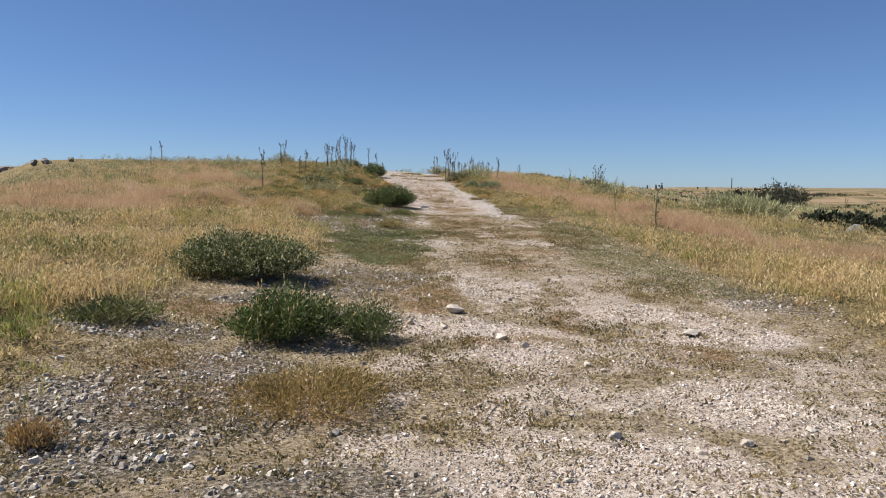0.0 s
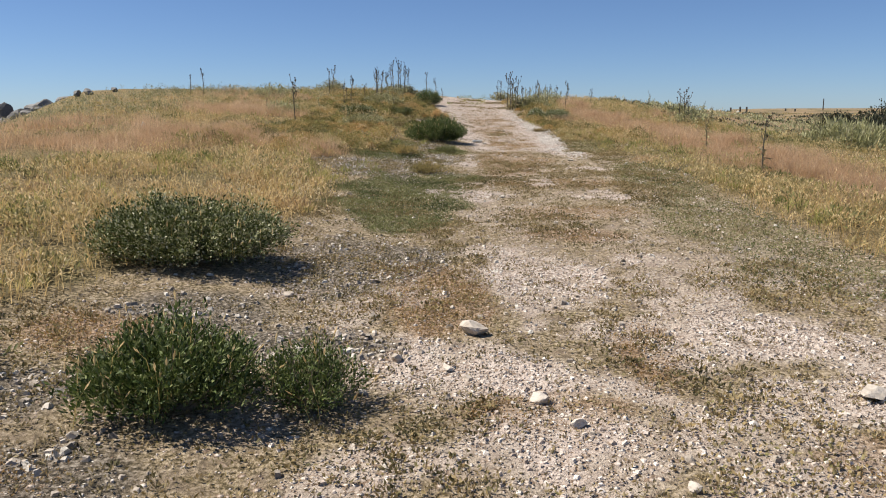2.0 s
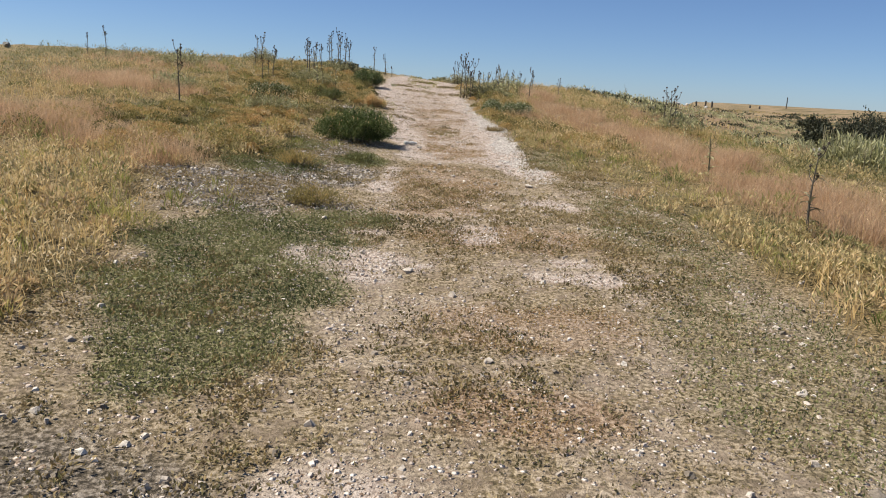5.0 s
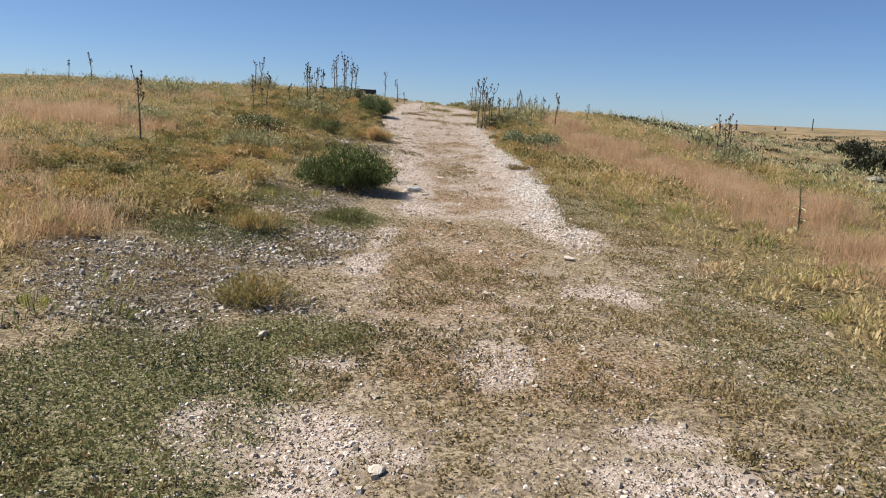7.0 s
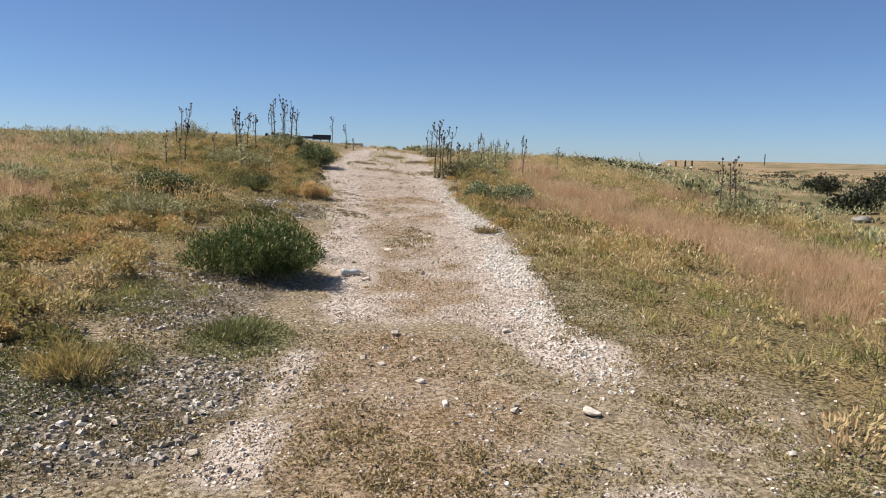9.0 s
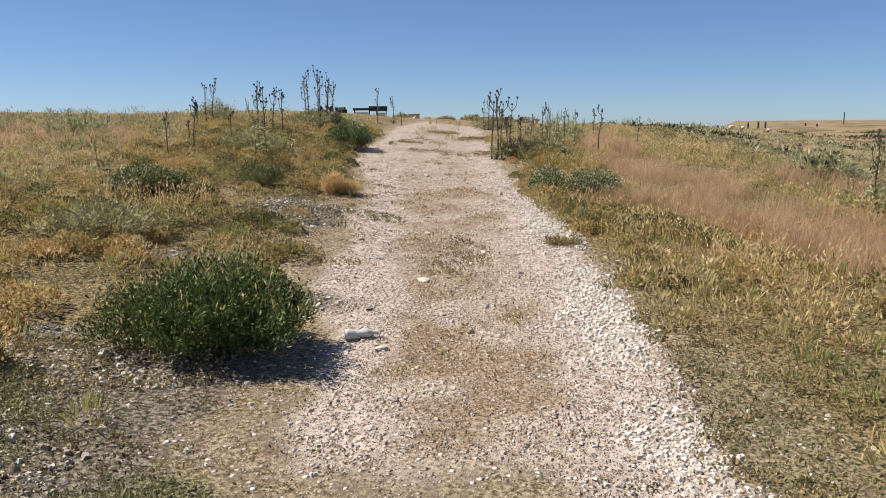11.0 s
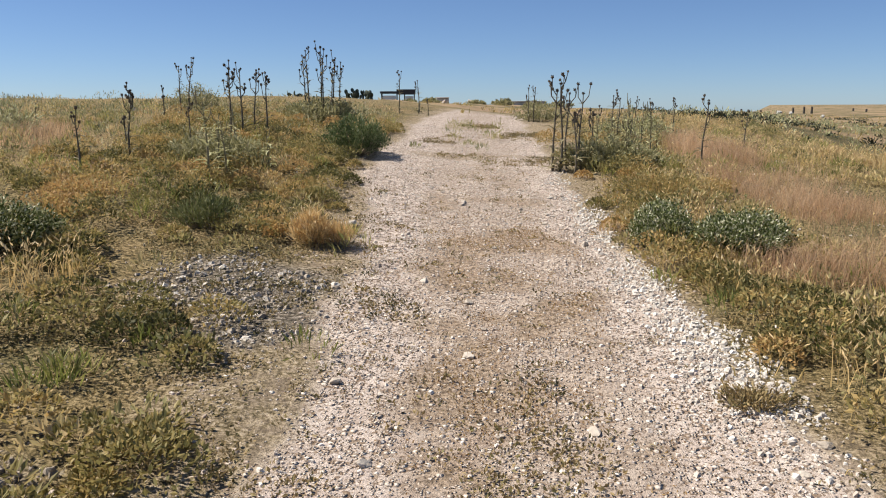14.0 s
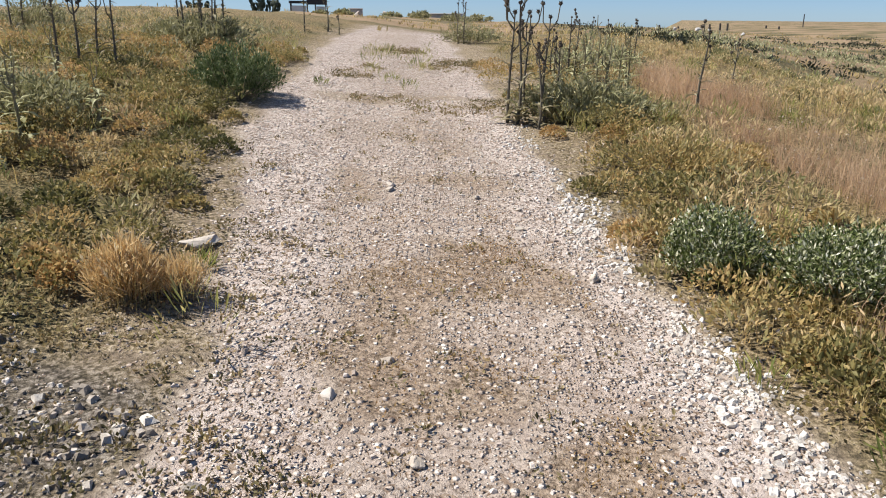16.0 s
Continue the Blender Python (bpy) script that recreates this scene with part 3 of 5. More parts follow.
def bush(name, x, y, rx, ry, tall, leaves, mat, label, leaf=0.03, wide=0.4, upright=0.5, shoots=220, seed=1, spikes=0, group="", turn=0.0, category="bush"):
    """A low shrub: woody stems from one foot, and a foliage of many single leaves on shoots, with gaps and an uneven outline."""
    global rng
    rng = np.random.default_rng(seed)
    ob = thing(name, x, y, label, category, group, turn)
    n = shoots
    ang = rng.uniform(0, 2 * np.pi, n)
    rad = np.sqrt(rng.random(n))
    lump = 0.62 + 0.7 * grain(np.cos(ang) * 1.2 + 5, np.sin(ang) * 1.2 + rad, 0.5, seed, 2)
    ex, ey = np.cos(ang) * rad * rx * lump, np.sin(ang) * rad * ry * lump
    stray = 1 + 0.3 * (rng.random(n) < 0.14) * rng.random(n)
    ex, ey = ex * stray, ey * stray
    ez = tall * (np.sqrt(np.maximum(0.04, 1 - (rad * 0.93) ** 2)) * (0.78 + 0.4 * rng.random(n)) * (0.68 + 0.52 * grain(ex, ey, 0.28, seed + 9, 2)))
    end = np.stack([ex, ey, np.maximum(ez, 0.05)], 1)
    foot = np.stack([ex * 0.25, ey * 0.25, np.zeros(n)], 1)
    per = max(4, leaves // n)
    f = 1 - 0.75 * rng.random((n, per)) ** 1.3
    bow = np.stack([ex, ey, np.zeros(n)], 1)[:, None, :] * (np.sin(f * np.pi) * 0.12)[:, :, None]
    p = foot[:, None, :] + (end - foot)[:, None, :] * f[:, :, None] + bow + rng.normal(scale=0.018 + 0.02 * tall, size=(n, per, 3))
    axis = rng.normal(size=(n, per, 3)) + (end - foot)[:, None, :] / np.linalg.norm(end - foot, axis=1)[:, None, None] * 1.0 + np.array([0, 0, upright])
    p, axis = p.reshape(-1, 3), axis.reshape(-1, 3)
    p[:, 2] = np.maximum(p[:, 2], 0.01)
    ln = leaf * rng.uniform(0.6, 1.3, len(p))
    v, t = leaf_arrays(p, axis, ln, ln * wide)
    part("foliage", set_tone(tri_mesh(name + "_foliage", v, t, mat), 0.25 + 0.5 * grain(v[:, 0], v[:, 1], 0.2, seed, 2)), ob)
    stems = []
    for k in range(0, n, max(1, n // 34)):
        a, b = Vector(foot[k] * 0.5 - np.array([0, 0, 0.03])), Vector(end[k])
        c = (a + b) / 2 + Vector((ex[k], ey[k], 0)) * 0.12
        stems.append([(a, 0.006 + 0.008 * tall), (c, 0.004 + 0.004 * tall), (b, 0.0015)])
    v, t = tube_arrays(stems, 4)
    tagged(part("stem_tangle", tri_mesh(name + "_stems", v, t, M_TWIG, smooth=True), ob, "dry grey-brown woody stems"), kind="stuff")
    if spikes:
        k = rng.integers(0, n, spikes)
        q = end[k] * 0.95 + rng.normal(scale=0.03, size=(spikes, 3))
        v, t, i = blade_arrays(q[:, 0], q[:, 1], np.maximum(q[:, 2] - 0.1, 0), np.full(spikes, 0.17), np.full(spikes, 0.004), rng.uniform(0, 0.5, spikes), heads=(0.05, 0.012))
        tagged(part("spike_haze", tri_mesh(name + "_spikes", v, t, [M_FIELD, M_HEAD], i), ob, "pale dry seed spikes among the leaves"), kind="stuff")
    return ob


bush("bush", -2.18, 8.25, 0.80, 0.52, 0.46, 38000, M_LEAFPALE, "broad dark green bush with pale-edged leaves beside golden grass", 0.027, 0.5, 0.5, 700, 3, 70)
bush("bush", -1.25, 5.84, 0.46, 0.38, 0.38, 12500, M_LEAF, "low round green bush at the edge of the stony track", 0.032, 0.35, 0.8, 260, 4, 60)
bush("bush", -0.62, 5.96, 0.27, 0.24, 0.27, 5200, M_LEAF, "small green bush beside the bare stony ground", 0.024, 0.35, 0.8, 150, 5, 25)
bush("bush", -1.34, 18.82, 0.68, 0.52, 0.48, 30000, M_LEAF, "large dark green bush casting shade on the track", 0.03, 0.36, 0.9, 380, 6, 90)
bush("bush", -2.70, 28.95, 0.48, 0.45, 0.48, 11000, M_FEATHER, "green feathery bush at the edge of the track", 0.04, 0.3, 1.1, 240, 7, 30)
bush("bush", 0.81, 25.0, 0.27, 0.28, 0.35, 13000, M_LEAFWHITE, "green bush with pale flower-like leaf tips beside the gravel", 0.025, 0.42, 0.6, 200, 8)
bush("bush", 1.34, 24.75, 0.42, 0.36, 0.35, 18000, M_LEAFWHITE, "wide green bush with pale leaf tips beside the gravel", 0.025, 0.42, 0.6, 260, 9)
bush("bush", -4.0, 23.6, 0.55, 0.40, 0.30, 11000, M_LEAFPALE, "low grey-green leafy clump in the dry grass", 0.033, 0.45, 0.4, 200, 10)
bush("bush", -2.92, 24.6, 0.30, 0.25, 0.24, 2400, M_GREENMAT, "small yellow-green tuft of leafy herb", 0.05, 0.18, 1.2, 150, 11)
bush("bush", -7.05, 33.3, 0.55, 0.50, 0.55, 3600, M_GREYLEAF, "rounded grey-green shrub on the brow of the hill", 0.045, 0.4, 0.8, 200, 12)
bush("bush", -3.4, 21.3, 0.6, 0.45, 0.28, 2600, M_GREYLEAF, "low grey-green clump in the dry grass", 0.06, 0.3, 0.6, 160, 13)
bush("bush", 1.05, 26.9, 0.55, 0.5, 0.24, 3600, M_OLIVEHERB, "low olive herb cushion at the foot of thistles", 0.045, 0.3, 0.8, 200, 14)
bush("bush", 0.70, 28.8, 0.70, 0.45, 0.36, 5200, M_GREYLEAF, "grey-green leafy thicket round dry thistle stalks", 0.06, 0.3, 0.8, 260, 15)
bush("bush", -4.25, 32.5, 0.75, 0.5, 0.42, 4200, M_GREYLEAF, "grey-green leafy thicket round tall dry thistles", 0.07, 0.3, 0.8, 220, 16)
bush("bush", -3.95, 27.4, 0.6, 0.5, 0.36, 4200, M_GREYLEAF, "grey-green leafy thicket at the foot of thistles", 0.06, 0.3, 0.8, 220, 17)
bush("bush", -0.35, 38.6, 0.7, 0.5, 0.38, 2200, M_GREYLEAF, "dark grey-green bush on the crest of the track", 0.06, 0.35, 0.7, 150, 18)
bush("herb_clump", -0.78, 4.5, 0.58, 0.58, 0.17, 8500, M_BROWNHERB, "golden-brown dwarf herb clump on the stony ground", 0.028, 0.25, 1.2, 320, 19, category="herb")
bush("herb_clump", -1.95, 3.55, 0.12, 0.12, 0.13, 900, M_RUST, "small rust-coloured dry tuft on stones", 0.035, 0.2, 1.4, 80, 20, category="herb")
bush("herb_clump", -1.0, 13.95, 0.36, 0.24, 0.15, 3000, M_OLIVEHERB, "low dark olive herb between grey stones", 0.03, 0.25, 1.0, 130, 21, category="herb")
bush("herb_clump", -2.55, 5.95, 0.5, 0.25, 0.16, 2600, M_GREENMAT, "low dark green herb between grey stones", 0.035, 0.35, 0.8, 150, 22, category="herb")
bush("herb_clump", 0.85, 22.1, 0.22, 0.12, 0.05, 900, M_LOWHERB, "small flat dark herb at the edge of the gravel", 0.03, 0.35, 0.8, 80, 23, category="herb")
bush("herb_clump", -1.62, 15.9, 0.28, 0.25, 0.15, 1500, M_OLIVEHERB, "yellow-green grassy herb tuft among stones", 0.06, 0.12, 1.8, 120, 24, category="herb")
bush("herb_clump", -0.98, 16.9, 0.2, 0.2, 0.12, 1200, M_GREENMAT, "green herb tuft at the start of the track", 0.045, 0.2, 1.4, 100, 25, category="herb")
for k, (bx, by, r, h) in enumerate(((9.6, 19.8, 0.6, 0.5), (10.2, 19.5, 0.7, 0.55), (10.9, 19.1, 0.7, 0.5), (11.6, 18.8, 0.8, 0.5), (18.6, 45.5, 1.5, 1.3), (20.6, 48.0, 1.7, 1.6), (23.6, 53.5, 1.4, 1.3), (15.2, 41.0, 1.0, 0.8), (21.8, 58.0, 1.2, 1.0))):
    bush("scrub_bush", bx, by, r, r * 0.8, h, 3000, M_LEAFSCRUB, "blackish evergreen scrub bush in the gully", 0.13, 0.5, 0.5, 130, 40 + k, group="dark scrub in the gully")
bush("reed_thicket", 8.9, 23.6, 1.5, 0.8, 0.85, 6500, M_PALELEAF, "pale yellow-green reed-like thicket on the slope", 0.17, 0.16, 2.0, 330, 62, category="thicket")
for k, (bx, by, rx_, ry_, h) in enumerate(((-8.0, 28.8, 0.75, 0.45, 0.42), (1.35, 32.6, 0.8, 0.5, 0.45), (4.9, 24.1, 0.6, 0.4, 0.36), (6.0, 29.8, 0.8, 0.5, 0.4), (7.4, 31.6, 0.9, 0.6, 0.45), (5.2, 27.4, 0.6, 0.4, 0.32), (9.0, 33.0, 0.9, 0.6, 0.5), (-5.9, 22.9, 0.5, 0.35, 0.28))):
    bush("leafy_clump", bx, by, rx_, ry_, h, 1800, M_PALELEAF, "pale yellow-green leafy clump in the dry grass", 0.075, 0.28, 0.9, 130, 140 + k, group="pale leafy clumps", category="herb")
bush("straw_tuft", -1.93, 24.38, 0.145, 0.13, 0.22, 2600, M_STRAW, "dry straw-coloured grass tuft beside a flat pale stone", 0.085, 0.06, 1.1, 420, 60, 160, category="grass tuft")
bush("straw_tuft", -1.72, 24.46, 0.11, 0.12, 0.15, 900, M_STRAW, "short dry straw-coloured tuft beside the track", 0.08, 0.05, 2.2, 160, 61, 30, category="grass tuft")


def thistle_leaf_mesh(mat, long=0.16, name="thistle_leaf"):
    """A jagged, curled, drooping leaf."""
    vs, ts = [], []
    n = 5
    for k in range(n + 1):
        f = k / n
        w = long * 0.17 * math.sin(math.pi * min(0.97, f * 0.85 + 0.12)) * (1.0 if k % 2 else 0.45)
        y, z = long * f, long * (0.35 * f - 0.75 * f * f)
        vs += [(-w, y, z + w * 0.5), (0, y, z), (w, y, z + w * 0.5)]
    for k in range(n):
        i = k * 3
        for a in (0, 1):
            ts += [(i + a, i + a + 1, i + a + 4), (i + a, i + a + 4, i + a + 3)]
    return tri_mesh(name, vs, ts, mat)


def head_mesh(size=0.019):
    """A dried flower head: a round cup set with spines and a ragged crown."""
    vs, ts = [], []
    rings = ((-1.0, 0.25), (-0.6, 0.8), (0.0, 1.0), (0.5, 0.75), (0.75, 0.9))
    for z, r in rings:
        vs += [(r * size * math.cos(s * math.pi / 4), r * size * math.sin(s * math.pi / 4), z * size) for s in range(8)]
    for k in range(len(rings) - 1):
        for s in range(8):
            i, j = k * 8 + s, k * 8 + (s + 1) % 8
            ts += [(i, j, j + 8), (i, j + 8, i + 8)]
    rnd = random.Random(5)
    for s in range(22):
        a, e = rnd.uniform(0, 2 * math.pi), rnd.uniform(-0.5, 1.3)
        d = Vector((math.cos(a) * math.cos(e), math.sin(a) * math.cos(e), math.sin(e)))
        q = d.orthogonal().normalized() * size * 0.14
        b = len(vs)
        vs += [tuple(d * size * 0.8 - q), tuple(d * size * 0.8 + q), tuple(d * size * rnd.uniform(1.4, 1.9))]
        ts.append((b, b + 1, b + 2))
    return tri_mesh("thistle_head", vs, ts, M_THEAD)


LEAF_DRY, LEAF_PALE, HEAD = thistle_leaf_mesh(M_TLEAF), thistle_leaf_mesh(M_PALELEAF, 0.17, "pale_leaf"), head_mesh()


def thistle(x, y, tall, seed, branches=5, heads=True, leaves=9, pale=False, lean=0.04, label="tall dry dark thistle stalk with seed heads", group="dry thistles"):
    """A thistle: a stem that forks at the top, a head on every branch, withered leaves along the stem."""
    rnd = random.Random(seed)
    ob = thing("thistle", x, y, label, "thistle", group, rnd.uniform(0, 360))
    dx, dy = rnd.uniform(-lean, lean), rnd.uniform(-lean, lean)
    kx, ky = rnd.uniform(-0.03, 0.03), rnd.uniform(-0.03, 0.03)

    def axis(f):
        return Vector(((dx * f + kx * math.sin(f * 5)) * tall, (dy * f + ky * math.sin(f * 4)) * tall, tall * f - 0.03))

    r0 = 0.010 + 0.007 * tall
    paths = [[(axis(f), r0 * (1 - 0.7 * f)) for f in (0, 0.2, 0.4, 0.6, 0.8, 0.97)]]
    tips = [axis(0.97)]
    for k in range(branches):
        f = rnd.uniform(0.55, 0.93) if branches > 2 else rnd.uniform(0.7, 0.9)
        a = rnd.uniform(0, 2 * math.pi)
        ln = tall * rnd.uniform(0.10, 0.24)
        p, d = axis(f), Vector((math.cos(a), math.sin(a), 0))
        q = p + d * ln * 0.34 + Vector((0, 0, ln * 0.4))
        e = p + d * ln * rnd.uniform(0.3, 0.55) + Vector((0, 0, ln * rnd.uniform(0.95, 1.25)))
        paths.append([(p, r0 * 0.4), (q, r0 * 0.34), (e, r0 * 0.28)])
        tips.append(e)
        if rnd.random() < 0.5:
            g = q + Vector((d.y, -d.x, 0)) * ln * 0.3 + Vector((0, 0, ln * 0.4))
            paths.append([(q, r0 * 0.3), ((q + g) / 2 + d * 0.01, r0 * 0.28), (g, r0 * 0.22)])
            tips.append(g)
    for k in range(int(24 * tall) + 3):
        p, a = axis(rnd.uniform(0.12, 0.8)), rnd.uniform(0, 2 * math.pi)
        ln = rnd.uniform(0.02, 0.075)
        e = p + Vector((math.cos(a) * ln, math.sin(a) * ln, ln * rnd.uniform(-0.1, 0.6)))
        paths.append([(p, r0 * 0.3), (e, r0 * 0.06)])
    v, t = tube_arrays(paths, 5)
    part("stem", tri_mesh("thistle_stem", v, t, M_TLEAF if pale else M_THISTLE, smooth=True), ob)
    if heads:
        for p in tips:
            s = rnd.uniform(0.65, 1.05) * (0.75 + 0.3 * tall)
            part("seed_head", HEAD, ob, "dark spiny seed head", Matrix.Translation(p) @ pose(0, 0, 0, rnd.uniform(-25, 25), rnd.uniform(-25, 25), rnd.uniform(0, 360)) @ Matrix.Scale(s, 4))
    for k in range(leaves):
        f = rnd.random() ** (1.0 if pale else 1.6) * 0.85 + 0.03
        s = rnd.uniform(0.6, 1.3) * (1.15 - 0.7 * f) * (0.6 + 0.5 * tall)
        part("leaf", LEAF_PALE if pale else LEAF_DRY, ob, "", Matrix.Translation(axis(f)) @ pose(0, 0, 0, rnd.uniform(0, 55), 0, rnd.uniform(0, 360)) @ Matrix.Scale(s, 4))
    return ob


# tall dry thistles, one by one: x, y, height, branches
for k, (tx, ty, th, br) in enumerate((
        (-4.85, 20.5, 1.02, 6), (-4.92, 27.1, 0.86, 5), (-4.45, 28.9, 1.05, 6), (-4.52, 29.5, 1.02, 5), (-4.42, 29.75, 0.98, 5), (-4.22, 29.7, 0.94, 5),
        (-4.52, 32.6, 1.15, 3), (-4.43, 32.5, 1.35, 4), (-4.27, 32.7, 1.42, 4), (-4.17, 32.5, 1.22, 3), (-4.03, 32.7, 1.19, 4), (-3.90, 32.6, 1.17, 4), (-3.96, 32.4, 1.06, 2),
        (-6.82, 32.7, 1.15, 4), (-6.94, 32.6, 0.98, 2), (-4.92, 26.1, 0.66, 3), (-6.64, 31.3, 0.58, 4), (-3.82, 38.0, 1.02, 3), (-3.50, 39.0, 0.9, 3), (-3.13, 38.2, 0.45, 3),
        (-0.05, 28.6, 1.06, 5), (0.04, 28.55, 1.15, 5), (0.13, 28.75, 1.02, 4), (0.31, 28.6, 1.03, 5), (0.22, 28.35, 0.8, 4), (0.46, 29.0, 0.75, 4), (0.95, 32.0, 0.85, 4), (1.05, 32.1, 0.8, 3), (0.72, 32.0, 0.68, 3),
        (-0.60, 38.0, 0.85, 4), (-0.48, 38.1, 0.88, 4), (1.80, 34.0, 0.66, 4), (2.25, 34.0, 0.62, 4), (1.53, 34.0, 0.68, 4), (1.90, 29.2, 0.86, 3),
        (4.68, 24.0, 0.92, 5), (4.60, 24.1, 0.88, 3), (4.86, 24.2, 0.82, 4), (3.88, 14.3, 0.85, 3), (-11.6, 31.6, 0.95, 4), (-11.5, 30.3, 0.7, 3), (-5.15, 27.4, 0.5, 2), (-4.7, 28.2, 0.55, 3), (2.9, 31.2, 0.6, 4))):
    thistle(tx, ty, th, 100 + k, br, leaves=15 if th > 0.7 else 9)
# pale leafy thistles
pale_label = "pale yellow-green leafy thistle in the dry grass"
for k, (tx, ty, th) in enumerate(((3.88, 17.9, 0.66), (-3.58, 26.2, 0.92), (-3.75, 26.9, 0.7), (-3.5, 26.4, 0.7), (5.0, 24.3, 0.55), (4.4, 24.4, 0.5), (5.4, 24.0, 0.55), (4.9, 23.4, 0.45), (6.0, 31.0, 0.4), (1.35, 33.2, 0.7), (1.7, 33.4, 0.6), (-7.9, 28.5, 0.5), (-8.1, 28.9, 0.55), (-7.7, 28.9, 0.45), (0.9, 31.2, 0.5), (1.1, 31.8, 0.6), (1.5, 32.4, 0.65), (1.25, 32.8, 0.6), (1.9, 33.0, 0.55), (0.6, 30.6, 0.5), (1.6, 31.4, 0.45), (-7.6, 29.3, 0.45), (-6.2, 22.6, 0.4), (-5.4, 24.9, 0.45), (0.7, 29.0, 0.75), (0.95, 29.1, 0.8), (1.15, 29.4, 0.7), (0.85, 28.6, 0.6), (1.3, 29.8, 0.75), (1.05, 30.2, 0.8), (0.55, 29.6, 0.7), (-4.1, 28.2, 0.6), (-3.3, 27.2, 0.5))):
    thistle(tx, ty, th, 300 + k, 3, False, 22, True, label=pale_label, group="pale thistles")
prng = random.Random(11)
for k in range(16):
    thistle(9.1 + prng.gauss(0, 0.9), 23.6 + prng.gauss(0, 0.7), prng.uniform(0.7, 1.05), 400 + k, 3, False, 16, True, label="pale tall leafy thistle in a thicket on the slope", group="pale thistles")
for k in range(26):
    a = prng.random()
    thistle(5.2 + 5.5 * a + prng.gauss(0, 0.6), 27.0 + 6.0 * a + prng.gauss(0, 1.6), prng.uniform(0.35, 0.75), 500 + k, 3, False, 14, True, label=pale_label, group="pale thistles")


def rock_mesh(seed, sx, sy, sz, rough=0.25, cuts=2):
    bm = bmesh.new()
    bmesh.ops.create_icosphere(bm, subdivisions=cuts + 1, radius=1.0)
    rnd = random.Random(seed)
    planes = [(Vector((rnd.gauss(0, 1), rnd.gauss(0, 1), rnd.gauss(0, 1))).normalized(), rnd.uniform(0.48, 0.82)) for _ in range(13)]
    for v in bm.verts:
        for n, d in planes:
            over = v.co.dot(n) - d
            if over > 0:
                v.co -= n * over
        v.co *= 1 + rough * (noise.noise(v.co * 2.3 + Vector((seed, 0, 0))) * 0.6)
        v.co = Vector((v.co.x * sx, v.co.y * sy, v.co.z * sz))
    me = bpy.data.meshes.new("rock")
    bm.to_mesh(me)
    bm.free()
    return me


def rock(name, x, y, sx, sy, sz, mat, label, seed, turn=0.0, sink=0.3, group="", category="rock"):
    me = rock_mesh(seed, sx, sy, sz)
    me.materials.append(mat)
    ob = new(name, me)
    ob.matrix_basis = Matrix.Translation(ground_point(x, y, sz * (1 - 2 * sink))) @ pose(0, 0, 0, 0, 0, turn)
    return tagged(ob, label, category, group)


LIME = "pale limestone stone half sunk in the dry soil"
for k, (sx_, sy_, a, b, c) in enumerate(((0.08, 7.0, 0.10, 0.075, 0.055), (2.02, 6.28, 0.13, 0.08, 0.04), (-0.3, 6.55, 0.04, 0.03, 0.03), (-0.32, 20.7, 0.10, 0.07, 0.018), (0.45, 6.1, 0.05, 0.045, 0.03), (0.6, 5.85, 0.045, 0.035, 0.03),
                                         (-1.82, 25.05, 0.15, 0.07, 0.045), (-0.75, 13.35, 0.06, 0.03, 0.03), (0.15, 11.95, 0.05, 0.04, 0.025), (1.2, 15.75, 0.07, 0.05, 0.03), (-0.38, 19.02, 0.045, 0.04, 0.03), (0.9, 4.0, 0.06, 0.04, 0.03),
                                         (1.55, 3.9, 0.05, 0.04, 0.03), (-0.02, 6.45, 0.04, 0.035, 0.025), (-1.95, 22.2, 0.05, 0.04, 0.03), (-1.2, 7.6, 0.05, 0.04, 0.025), (0.2, 24.9, 0.05, 0.035, 0.025), (0.05, 17.2, 0.05, 0.04, 0.025), (-0.6, 23.4, 0.04, 0.03, 0.02))):
    rock("limestone_rock", sx_, sy_, a, b, c, M_ROCK, LIME if a < 0.1 else "flat pale limestone slab lying on the dry soil", 700 + k, 37.0 * k, 0.42 if c < 0.02 else 0.28, "loose pale stones")
pebble_meshes = [rock_mesh(600 + k, 1.0, 0.75, 0.55, 0.3, 1) for k in range(5)]
for me in pebble_meshes:
    me.materials.append(M_ROCK)
srnd = random.Random(77)
for k in range(90):
    y_ = srnd.uniform(3.2, 27.0)
    x_ = srnd.gauss(0.5, 1.1) if y_ < 17 else float(np.interp(y_, TRACK_Y, TRACK_R)) - srnd.random() ** 2 * 2.2
    r_ = srnd.uniform(0.022, 0.045)
    ob = new("limestone_rock", pebble_meshes[k % 5])
    ob.matrix_basis = Matrix.Translation(ground_point(x_, y_, r_ * 0.2)) @ pose(0, 0, 0, srnd.uniform(-15, 15), srnd.uniform(-15, 15), srnd.uniform(0, 360)) @ Matrix.Scale(r_, 4)
    tagged(ob, "small pale limestone stone lying loose on the track", "rock", "loose pale stones")
